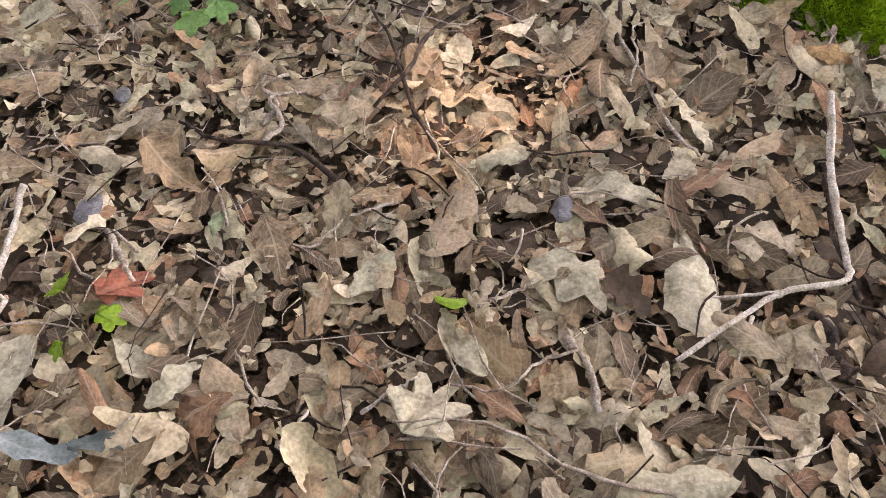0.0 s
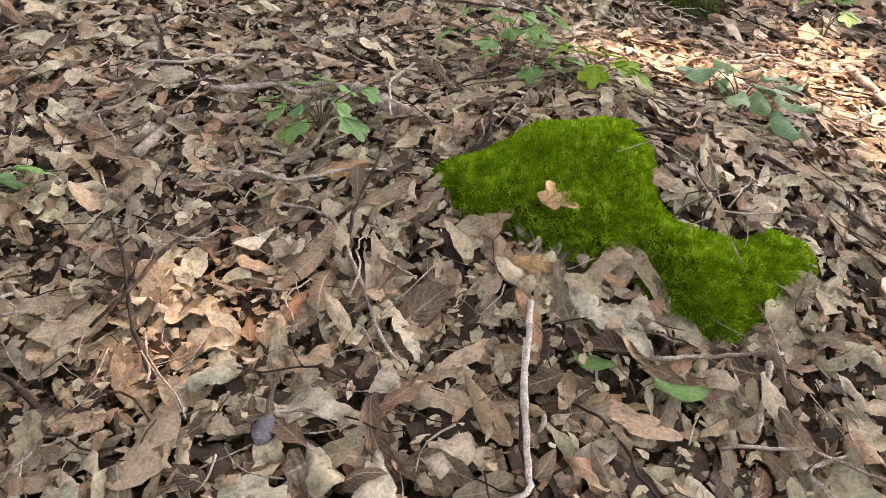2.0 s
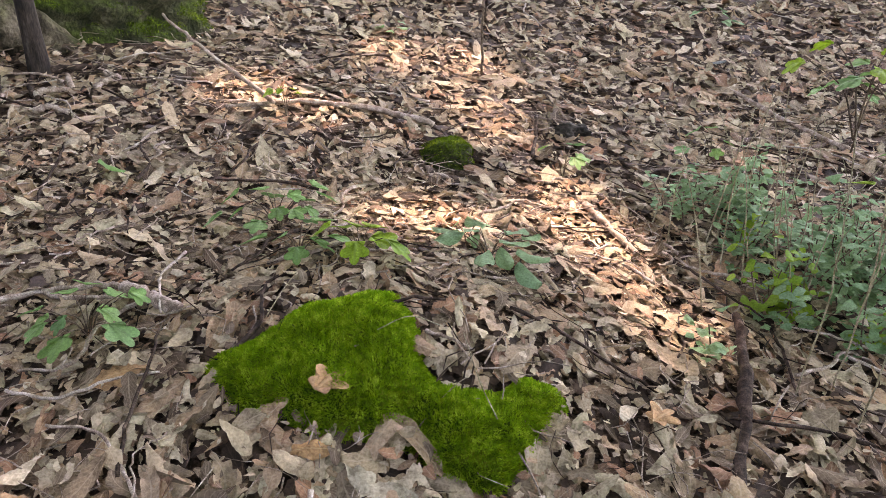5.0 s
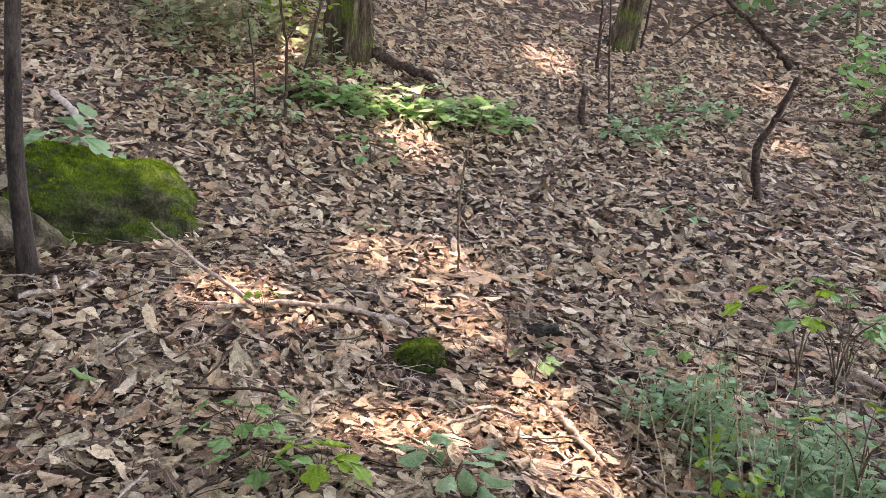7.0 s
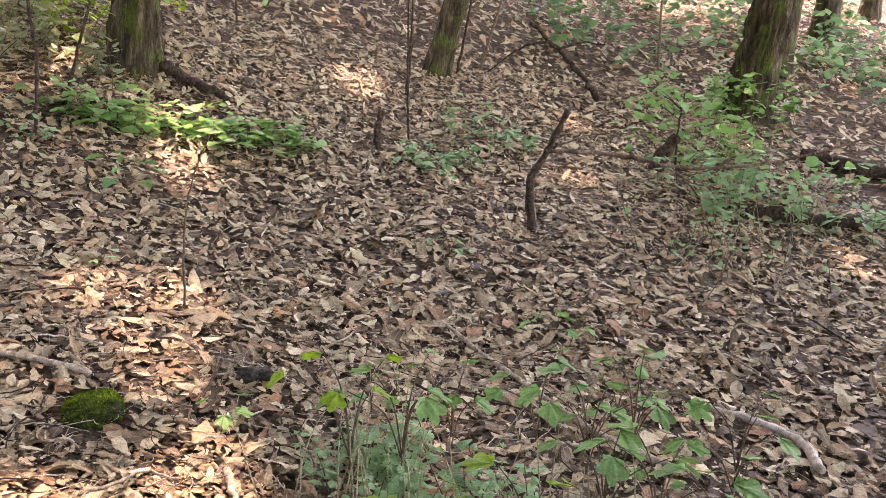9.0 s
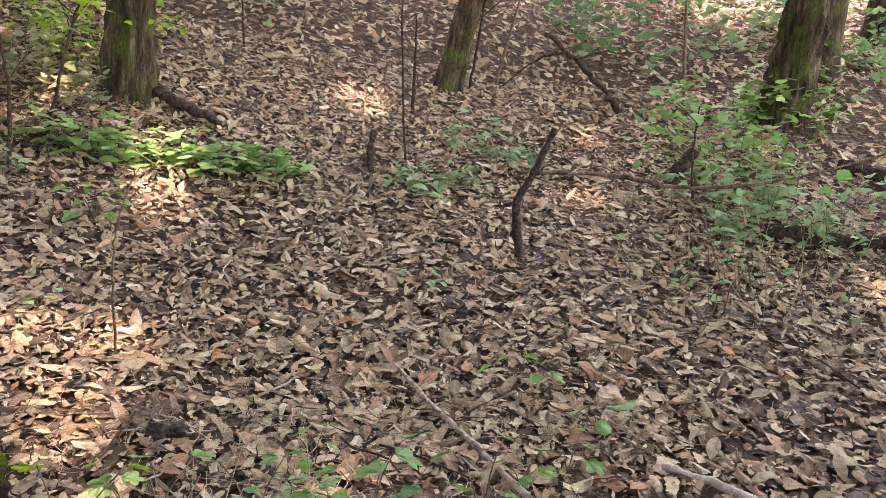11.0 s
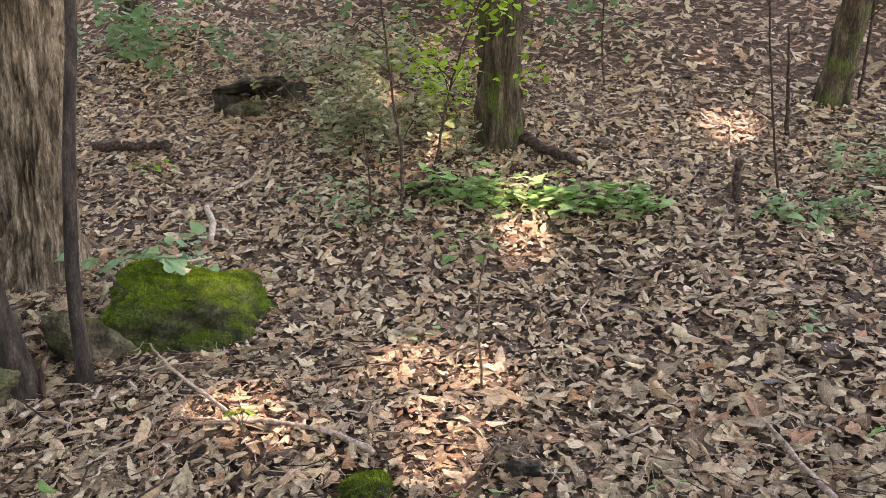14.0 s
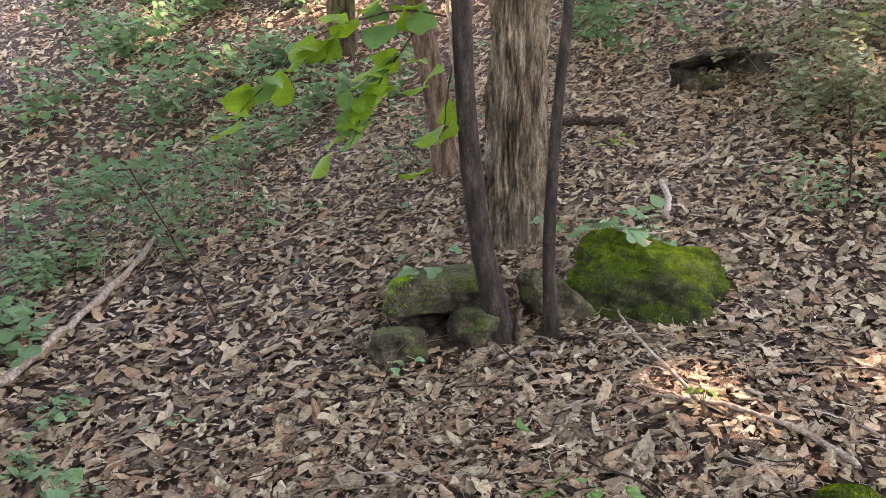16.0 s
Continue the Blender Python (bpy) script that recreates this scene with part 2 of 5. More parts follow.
# rock coloured dark to stand for shade in hollows
M_ROCK_SHADE = surface("shade_dark_rock", [(0.3, (0.02, 0.018, 0.014)), (0.55, (0.05, 0.045, 0.035)), (0.75, (0.09, 0.08, 0.06))], 9.0, 8.0, 0.9, 0.03, 0.8)
M_PEBBLE = surface("grey_pebble", [(0.3, (0.085, 0.083, 0.082)), (0.7, (0.16, 0.157, 0.155))], 60.0, 4.0, 0.5, 0.002, 0.3)
M_MOSS_DARK = surface("dark_moss", [(0.3, (0.055, 0.105, 0.008)), (0.55, (0.125, 0.205, 0.015)), (0.75, (0.25, 0.34, 0.03))], 14.0, 6.0, 0.95, 0.01, 0.8, gloss=0.05)
M_MOSS = surface("moss", [(0.3, (0.14, 0.30, 0.014)), (0.55, (0.235, 0.44, 0.024)), (0.75, (0.40, 0.60, 0.05))], 38.0, 6.0, 0.95, 0.01, 0.8, gloss=0.05, translucent=0.3)



# ---- mesh helpers ----
def mesh_from(name, verts, faces, uv=None, mat=None, smooth=True):
    """A mesh from an array of places and an array of equal-sided faces."""
    verts, faces = np.asarray(verts, np.float32), np.asarray(faces, np.int32)
    me = bpy.data.meshes.new(name)
    k = faces.shape[1]
    me.vertices.add(len(verts))
    me.vertices.foreach_set("co", verts.ravel())
    me.loops.add(faces.size)
    me.loops.foreach_set("vertex_index", faces.ravel())
    me.polygons.add(len(faces))
    me.polygons.foreach_set("loop_start", np.arange(0, faces.size, k, dtype=np.int32))
    me.polygons.foreach_set("use_smooth", np.full(len(faces), smooth))
    if uv is not None:
        me.uv_layers.new(name="UVMap").data.foreach_set("uv", np.asarray(uv, np.float32)[faces.ravel()].ravel())
    me.update(calc_edges=True)
    if mat:
        me.materials.append(mat)
    return me


def part(name, me, parent=None, label="", kind=""):
    ob = new(name, me)
    ob.parent = parent
    return tagged(ob, label, kind=kind)


def thing(name, label, category, at=(0, 0, 0), group="", kind="", data=None):
    ob = new(name, data)
    ob.location = at
    return tagged(ob, label, category, group, kind)


def grid_faces(nu, nv):
    i, j = np.meshgrid(np.arange(nu - 1), np.arange(nv - 1), indexing="ij")
    a = (i * nv + j).ravel()
    return np.stack([a, a + nv, a + nv + 1, a + 1], 1)


def leaf_batch(n, nu, nv, length, ratio, lobes, curl, tilt, seed, turn=None, waves=(5, 11)):
    """n leaves about the origin, lying flat, each with its own outline, cup, curl and torn lobes: verts (n, nu*nv, 3), uv."""
    g = np.random.default_rng(seed)
    u, v = np.meshgrid(np.linspace(0, 1, nu), np.linspace(-1, 1, nv), indexing="ij")
    u, v = u.ravel()[None], v.ravel()[None]
    L = np.clip(g.normal(length[0], length[1], (n, 1)), length[0] * 0.45, length[0] * 1.9)
    belly = g.uniform(0.75, 1.3, (n, 1))
    half = L * g.uniform(ratio[0], ratio[1], (n, 1)) * 0.5 * np.sin(np.pi * np.clip(u, 0.03 if nu > 2 else 0.25, 0.975 if nu > 2 else 0.75) ** belly) ** 0.6
    half = half * (1 + g.uniform(0, lobes, (n, 1)) * np.sin(u * g.uniform(*waves, (n, 1)) + g.uniform(0, 6, (n, 1)) + v))
    x, y = (u - 0.5) * L, v * half + L * g.normal(0, 0.07, (n, 1)) * np.sin(np.pi * u)
    k = np.clip(g.normal(-0.4, 0.55, (n, 1)), -1.3, 0.45) * curl / L
    cup = np.clip(g.normal(-0.35, 0.8, (n, 1)), -1.5, 0.9) * curl / L
    z = k * (x ** 2) * 2 + cup * (y ** 2) * 8.0 + L * g.normal(0, 0.05, (n, 1)) * np.sin(u * 7 + g.uniform(0, 6, (n, 1))) * v
    z = z + L * g.normal(0, curl * 0.12, (n, 1)) * np.sin(u * 11 + v * 2 + g.uniform(0, 6, (n, 1)))
    a, b = g.normal(0, tilt, (n, 1)), g.normal(0, tilt, (n, 1))
    z = z + np.tan(np.clip(a, -0.6, 0.6)) * x + np.tan(np.clip(b, -0.6, 0.6)) * y
    sx, sy = np.cos(np.clip(a, -0.6, 0.6)), np.cos(np.clip(b, -0.6, 0.6))
    x, y, z = x * sx, y * sy, z * np.minimum(sx, sy)
    t = g.uniform(0, 2 * np.pi, (n, 1)) if turn is None else turn[:, None]
    c, s = np.cos(t), np.sin(t)
    return np.stack([x * c - y * s, x * s + y * c, z], -1), np.stack([np.repeat(u, n, 0), np.repeat((v + 1) / 2, n, 0)], -1), L


def leaf_mesh(name, verts, uv, nu, nv, mat):
    n = len(verts)
    faces = (grid_faces(nu, nv)[None] + (np.arange(n) * nu * nv)[:, None, None]).reshape(-1, 4)
    return mesh_from(name, verts.reshape(-1, 3), faces, uv.reshape(-1, 2), mat)


def litter(name, spots, nu, nv, length, ratio, mat, seed, lift, ragged=0.35, rolled=0.3, tilt=0.16, whole=0.6, turn=None):
    """Dry leaves on the hillside: rolled or bent, folded at the rib, with ragged rims and broken ends."""
    n = len(spots)
    g = np.random.default_rng(seed)
    s, v = np.meshgrid(np.linspace(0, 1, nu), np.linspace(-1, 1, nv), indexing="ij")
    s, v = s.ravel()[None], v.ravel()[None]
    L = np.clip(g.gamma((length[0] / length[1]) ** 2, length[1] ** 2 / length[0], (n, 1)), length[0] * 0.35, length[0] * 2.1)
    full = g.random((n, 1)) < whole
    u0 = np.where(full, 0.02, g.uniform(0, 0.45, (n, 1)))
    u1 = np.where(full, 0.985, g.uniform(0.6, 1.0, (n, 1)))
    u = u0 + (u1 - u0) * s
    belly = g.uniform(0.75, 1.35, (n, 1))
    width = L * g.uniform(*ratio, (n, 1)) * 0.5
    rim = g.random((n, nu, 2)) ** 1.6
    rim = np.where(v < 0, np.repeat(rim[:, :, 0], nv, 1), np.repeat(rim[:, :, 1], nv, 1))
    lobe = np.where(g.random((n, 1)) < 0.22, g.uniform(0.12, 0.35, (n, 1)), 0.04) * np.sin(u * g.uniform(17, 27, (n, 1)) + g.uniform(0, 6, (n, 1)))
    half = width * np.clip(np.sin(np.pi * np.clip(u, 0.015, 0.985) ** belly), 0.05, 1) ** 0.75 * (1 - g.uniform(0, ragged, (n, 1)) * rim + lobe)
    tight = g.random((n, 1)) < rolled
    kc = np.where(tight, g.uniform(0.7, 1.7, (n, 1)), g.normal(0.12, 0.3, (n, 1))) / width * np.where(g.random((n, 1)) < 0.62, -1, 1)
    kc = np.where(np.abs(kc) < 1.0, 1.0, kc)
    kl = g.normal(0, 0.55, (n, 1)) * np.where(g.random((n, 1)) < 0.15, 2.2, 1.0) / L
    kl = np.where(np.abs(kl) < 0.5, 0.5, kl)
    a = v * half * kc * (0.55 + 0.9 * np.abs(s - g.random((n, 1))))
    y, z = np.sin(a) / kc, (1 - np.cos(a)) / kc
    z = z + g.normal(0, 0.12, (n, 1)) * np.abs(y) + L * g.normal(0, 0.022, (n, 1)) * np.sin(u * g.uniform(9, 20, (n, 1)) + g.uniform(0, 6, (n, 1))) * v
    z = z + g.normal(0, 0.010, (n, nu * nv)) * L
    b = (u - 0.5) * L * kl
    x, y, z = np.sin(b) / kl - z * np.sin(b), y + L * g.normal(0, 0.08, (n, 1)) * np.sin(np.pi * u), (1 - np.cos(b)) / kl + z * np.cos(b)
    p, q = np.clip(g.normal(0, tilt, (n, 1)), -0.7, 0.7), np.clip(g.normal(0, tilt, (n, 1)), -0.7, 0.7)
    x, z = x * np.cos(p) - z * np.sin(p), x * np.sin(p) + z * np.cos(p)
    y, z = y * np.cos(q) - z * np.sin(q), y * np.sin(q) + z * np.cos(q)
    t = g.uniform(0, 2 * np.pi, (n, 1)) if turn is None else np.full((n, 1), turn)
    x, y = x * np.cos(t) - y * np.sin(t) + spots[:, :1], x * np.sin(t) + y * np.cos(t) + spots[:, 1:]
    z = z - np.quantile(z, 0.22, axis=1, keepdims=True) + ground_z(x, y) + g.uniform(0.0, lift, (n, 1))
    return leaf_mesh(name, np.stack([x, y, z], -1), np.stack([np.broadcast_to(u, x.shape), np.broadcast_to((v + 1) / 2, x.shape)], -1), nu, nv, mat)


def tube_mesh(name, path, radii, sides=8, mat=None, rough=0.0, seed=0, freq=6.0, cap=True):
    """A bent, tapering round limb along a path, with knobbly sides."""
    p = np.asarray(path, float)
    t = np.gradient(p, axis=0)
    t /= np.linalg.norm(t, axis=1)[:, None] + 1e-9
    ref = np.array([0.0, 0, 1]) if abs(t[:, 2]).mean() < 0.7 else np.array([1.0, 0, 0])
    a = np.cross(t, ref)
    a /= np.linalg.norm(a, axis=1)[:, None]
    b = np.cross(t, a)
    th = np.linspace(0, 2 * np.pi, sides, endpoint=False)
    r = np.asarray(radii, float)[:, None] * np.ones((1, sides))
    if rough:
        for i in range(len(p)):
            for j in range(sides):
                q = Vector((math.cos(th[j]) * 1.6 + seed * 7.3, math.sin(th[j]) * 1.6, i * freq / len(p)))
                r[i, j] *= 1 + rough * (noise.noise(q) + 0.5 * noise.noise(q * 2.3))
    v = p[:, None] + r[..., None] * (np.cos(th)[None, :, None] * a[:, None] + np.sin(th)[None, :, None] * b[:, None])
    n = len(p)
    i, j = np.meshgrid(np.arange(n - 1), np.arange(sides), indexing="ij")
    q = (i * sides + j).ravel()
    q2 = (i * sides + (j + 1) % sides).ravel()
    faces = np.stack([q, q2, q2 + sides, q + sides], 1)
    verts = v.reshape(-1, 3)
    if cap:
        verts = np.vstack([verts, p[:1], p[-1:]])
        j = np.arange(sides)
        jn = (j + 1) % sides
        c0, c1 = n * sides, n * sides + 1
        e = (n - 1) * sides
        bm_faces = [(int(jn[k]), int(j[k]), c0) for k in j] + [(int(e + j[k]), int(e + jn[k]), c1) for k in j]
        me = bpy.data.meshes.new(name)
        me.from_pydata([tuple(w) for w in verts], [], [tuple(int(w) for w in f) for f in faces] + bm_faces)
        me.polygons.foreach_set("use_smooth", [True] * len(me.polygons))
        if mat:
            me.materials.append(mat)
        return me
    return mesh_from(name, verts, faces, None, mat)


def bent(points, steps=8, wobble=0.0, seed=0):
    """A smooth line through the given places, slightly crooked."""
    g = np.random.default_rng(seed)
    p = [np.asarray(q, float) for q in points]
    p = [2 * p[0] - p[1], *p, 2 * p[-1] - p[-2]]
    out = []
    for k in range(1, len(p) - 2):
        for s in np.linspace(0, 1, steps, endpoint=False):
            out.append(0.5 * (2 * p[k] + (p[k + 1] - p[k - 1]) * s + (2 * p[k - 1] - 5 * p[k] + 4 * p[k + 1] - p[k + 2]) * s ** 2
                              + (3 * p[k] - p[k - 1] - 3 * p[k + 1] + p[k + 2]) * s ** 3))
    out.append(p[-2])
    out = np.array(out)
    return out + (g.normal(0, wobble, out.shape) if wobble else 0)


def stick(name, label, points, r0, r1, mat=M_STICK, category="stick", seed=1, wobble=0.003, forks=(), group="", sides=8):
    """A fallen or standing dead stick, with side twigs as parts."""
    path = bent(points, 7, wobble, seed)
    root = np.array(points[0])
    ob = thing(name, label, category, root, group, data=None)
    part("shaft", tube_mesh("shaft", path - root, np.linspace(r0, r1, len(path)) * (1 + 0.12 * np.random.default_rng(seed).normal(size=len(path))), sides, mat, 0.12, seed), ob)
    for k, line in enumerate(forks):
        q = bent(line, 5, wobble, seed + k + 5)
        part("side_twig", tube_mesh("side_twig", q - root, np.linspace(r1 * 0.7 + r0 * 0.1, r1 * 0.35, len(q)), 6, mat, 0.1, seed + k), ob)
    return ob


# ---- ground ----
xs = np.concatenate([[-150, -90, -55, -36, -27], np.arange(-22, 12.01, 0.11), [14, 18, 24, 34, 55, 90, 150]])
ys = np.concatenate([[-150, -90, -50, -28, -16, -9], np.arange(-5, 16.01, 0.11), [18, 22, 28, 40, 60, 100, 150]])
gx, gy = np.meshgrid(xs, ys, indexing="ij")
gh = ground_z(gx, gy)
bumps = np.array([noise.noise(Vector((a * 3.1, b * 3.1, 0))) * 0.012 + noise.noise(Vector((a * 9, b * 9, 5))) * 0.006 for a, b in zip(gx.ravel(), gy.ravel())])
ground = thing("ground", "steep forest floor of brown soil under fallen leaves", "ground", kind="structure",
               data=mesh_from("ground", np.stack([gx.ravel(), gy.ravel(), gh.ravel() + bumps - 0.012], 1), grid_faces(len(xs), len(ys))[:, ::-1], None, M_SOIL))


# ---- trees ----
def tree(name, label, line, radii, mat, top, sides=28, rough=0.14, rings=60, ridges=0.0, seed=1, flare=1.25):
    """Trunk up to its fork, limbs and a crown, seen or not: the crown shades the slope."""
    p = [np.array(q, float) for q in line]
    lean = (p[-1] - p[0]) / max(p[-1][2] - p[0][2], 0.1)
    h = top - p[-1][2]
    p = [p[0] - np.array([0, 0, 0.25]) - lean * 0.25, *p, p[-1] + lean * h * 0.5 * 0.7 + np.array([0, 0, h * 0.5]), p[-1] + lean * h * 0.5 + np.array([0, 0, h])]
    knots = np.array(p)
    height = knots[0, 2] + (knots[-1, 2] - knots[0, 2]) * np.linspace(0, 1, rings) ** 1.5
    soft = [np.mean([np.interp(height + d, knots[:, 2], knots[:, k]) for d in np.linspace(-0.15, 0.15, 7)], 0) for k in range(2)]
    path = np.stack([*soft, height], 1)
    up_ = np.clip(path[:, 2] - p[1][2], -0.2, None)
    r = radii * (1 - 0.75 * np.clip(up_ / (top - p[1][2]), 0, 1)) * (1 + (flare - 1) * np.exp(-np.clip(up_, 0, None) / 0.16))
    ob = thing(name, label, "tree", p[1])
    base = p[1]
    me = tube_mesh("trunk", path - base, r, sides, mat, rough, seed, rings * 0.16)
    if ridges:
        co = np.empty(len(me.vertices) * 3, np.float32)
        me.vertices.foreach_get("co", co)
        co = co.reshape(-1, 3)
        axis = np.repeat(path - base, sides, 0)
        for k in range(len(axis)):
            d = co[k] - axis[k]
            ang = math.atan2(d[1], d[0])
            q = Vector((math.cos(ang) * 11, math.sin(ang) * 11, co[k][2] * 4.6 + seed))
            f = abs(noise.noise(q)) * 1.6 + abs(noise.noise(q * 2.1)) * 0.7
            co[k] = axis[k] + d * (1 + ridges * (f - 0.5))
        me.vertices.foreach_set("co", co.ravel())
        me.update()
    part("trunk", me, ob)
    g = np.random.default_rng(seed + 50)
    for k in range(4):
        a0 = path[int(rings * (0.72 + 0.06 * k))]
        ang = g.uniform(0, 6.28)
        reach = g.uniform(1.2, 2.2)
        end = a0 + np.array([math.cos(ang) * reach, math.sin(ang) * reach, g.uniform(1.0, 1.8)])
        part("limb", tube_mesh("limb", bent([a0 - base, (a0 + end) / 2 - base + [0, 0, 0.15], end - base], 6, 0.01, seed + k), np.linspace(radii * 0.34, radii * 0.07, 13), 7, mat, 0.1, seed + k), ob)
    return ob, path[-1], base


trees = []
trees.append(tree("leaning_tree", "slim dark-barked tree trunk leaning over mossy rocks", [(-1.87, 2.91, 0.78), (-1.94, 2.82, 1.27), (-1.96, 2.78, 1.72), (-1.98, 2.76, 2.17), (-1.98, 2.75, 2.6)], 0.064, M_BARK_DARK, 7.0, 18, 0.12, 70, 0.0, 2, 1.5))
side = bent([(-1.95, 2.8, 1.6), (-1.99, 2.75, 1.85), (-2.01, 2.72, 2.2), (-2.03, 2.69, 2.65), (-2.1, 2.6, 3.6)], 6, 0.004, 4)
part("side_stem", tube_mesh("side_stem", side - trees[0][2], np.linspace(0.014, 0.008, len(side)), 8, M_STICK, 0.1), trees[0][0], "thin pale side stem")
trees.append(tree("thin_tree", "thin dark trunk of a young tree beside the rocks", [(-1.68, 3.08, 0.81), (-1.69, 3.07, 1.27), (-1.67, 3.09, 1.71), (-1.64, 3.12, 2.15), (-1.6, 3.16, 2.57)], 0.036, M_BARK_DARK, 6.0, 14, 0.1, 60, 0.0, 3))
trees.append(tree("tree", "large tree trunk with pale deeply furrowed bark", [(-2.87, 3.86, 1.24), (-2.86, 3.88, 2.11), (-2.85, 3.9, 2.7)], 0.205, M_BARK, 10.5, 150, 0.05, 260, 0.3, 4, 1.15))
fork = bent([(-2.87, 3.86, 2.4), (-2.8, 3.98, 2.8), (-2.66, 4.17, 3.15), (-2.45, 4.45, 3.9), (-2.2, 4.8, 5.6)], 8, 0.006, 9)
part("limb", tube_mesh("limb", fork - trees[2][2], np.linspace(0.13, 0.06, len(fork)), 40, M_BARK, 0.12, 9), trees[2][0])
trees.append(tree("peeling_tree", "crooked tree trunk with reddish peeling bark", [(-4.38, 4.32, 1.62), (-4.4, 4.3, 2.25), (-4.54, 4.12, 3.3)], 0.12, M_BARK_RED, 9.0, 30, 0.14, 70, 0.12, 5))
trees.append(tree("tree", "thick tree trunk with cracked brown bark and mossy flanks", [(-0.84, 7.06, 1.84), (-0.81, 7.08, 2.5), (-0.76, 7.08, 3.0)], 0.20, M_BARK_MOSS, 11.0, 84, 0.08, 140, 0.28, 6, 1.25))
trees.append(tree("tree", "slender leaning tree trunk with moss at its foot", [(1.98, 8.5, 2.17), (2.1, 8.5, 2.7), (2.25, 8.49, 3.25)], 0.13, M_BARK_MOSS, 10.5, 56, 0.1, 100, 0.2, 7, 1.3))
trees.append(tree("tree", "grey-green furrowed tree trunk behind leafy undergrowth", [(5.46, 8.17, 1.8), (5.54, 8.15, 2.4), (5.64, 8.12, 3.05)], 0.235, M_BARK_MOSS, 12.0, 84, 0.06, 140, 0.3, 8, 1.2))

# unseen crowns: leaves in clumps around the limbs' ends and between, added as shade
# ground spots chosen for sun patches; crown leaves in the sun's way are cut
SUN_SPOTS = [(-0.85, 1.0, 0.1), (-0.76, 0.6, 0.05), (0.5, 2.1, 0.12), (0.35, 2.4, 0.12), (0.65, 1.78, 0.1), (-0.05, 2.27, 0.17), (-0.22, 2.33, 0.1), (-0.85, 3.15, 0.17), (-0.6, 3.0, 0.09), (-0.35, 3.75, 0.11), (0.1, 3.85, 0.09), (0.28, 3.6, 0.07), (0.42, 2.75, 0.12), (0.2, 3.2, 0.12),
        (0.55, 1.9, 0.1), (0.5, 2.5, 0.09), (-0.2, 5.6, 0.2), (-0.5, 6.15, 0.16), (-0.05, 5.3, 0.1), (0.2, 4.25, 0.08), (-0.3, 3.95, 0.08), (0.1, 3.35, 0.1), (1.1, 8.0, 0.12), (2.9, 6.2, 0.12), (2.4, 6.9, 0.12), (3.3, 7.6, 0.15),
        (-1.5, 3.72, 0.2), (-1.9, 6.8, 0.15), (-1.2, 6.6, 0.25), (-2.4, 7.4, 0.3), (-10.5, 4.3, 0.2), (-9.0, 3.9, 0.12), (4.6, 4.6, 0.3), (5.0, 7.3, 0.12), (4.3, 6.2, 0.1), (0.4, 7.6, 0.12), (0.8, 9.4, 0.12), (-0.2, 5.95, 0.14), (0.3, 5.95, 0.1), (-2.85, 1.26, 0.1), (-2.6, 1.65, 0.1), (-2.3, 1.95, 0.05), (-1.25, 5.75, 0.16), (6.6, 10.0, 0.15), (7.5, 8.2, 0.15), (-1.3, 7.0, 0.15), (1.7, 7.4, 0.08),
        (2.2, 5.9, 0.08), (4.0, 6.6, 0.08), (3.6, 5.6, 0.08), (-3.4, 6.6, 0.12), (-2.4, 5.9, 0.06), (-1.2, 4.9, 0.05), (-2.9, 2.0, 0.05), (-0.4, 2.9, 0.04), (0.8, 3.3, 0.03), (1.2, 2.9, 0.03), (-0.95, 0.75, 0.02), (-1.2, 1.5, 0.02), (1.9, 4.6, 0.02), (2.9, 5.2, 0.03), (-3.1, 4.7, 0.03), (-2.0, 1.9, 0.02)]


# ground spots given dappled sun by thinning the crown leaves in its way
DAPPLE_SPOTS = [(1.3, 2.8, 0.35), (-1.5, 6.0, 0.4), (-3.2, 2.6, 0.4), (-4.0, 3.3, 0.3), (0.0, 3.1, 0.45), (-0.1, 2.35, 0.22), (0.4, 2.5, 0.3), (0.1, 3.8, 0.36), (-0.75, 3.1, 0.3), (-0.35, 5.7, 0.4), (2.8, 6.3, 0.35), (1.0, 7.7, 0.5), (-0.15, 4.1, 0.25), (-0.85, 1.0, 0.18), (0.55, 1.8, 0.2),
        (4.5, 4.8, 0.4), (5.2, 7.4, 0.15), (-10.4, 4.2, 0.3), (2.0, 7.3, 0.3), (6.8, 10.2, 0.5)]


def crown_leaves(n, centre, spread, seed):
    g = np.random.default_rng(seed)
    clumps = centre + g.normal(0, 1, (max(n // 60, 6), 3)) * spread
    p = clumps[g.integers(0, len(clumps), n)] + g.normal(0, 0.42, (n, 3)) * (1, 1, 0.5)
    x, y = p[:, 0].copy(), p[:, 1].copy()
    for _ in range(16):
        d = (p[:, 2] - ground_z(x, y)) / SUN_WAY.z
        x, y = 0.5 * x + 0.5 * (p[:, 0] - SUN_WAY.x * d), 0.5 * y + 0.5 * (p[:, 1] - SUN_WAY.y * d)
    keep = p[:, 2] > ground_z(p[:, 0], p[:, 1]) + 3.6
    for cx, cy, r in SUN_SPOTS:
        keep &= (x - cx) ** 2 + (y - cy) ** 2 > (r + 0.06) ** 2
    for cx, cy, r in DAPPLE_SPOTS:
        keep &= ((x - cx) ** 2 + (y - cy) ** 2 > r * r) | (g.random(n) < 0.24)
    return p[keep]


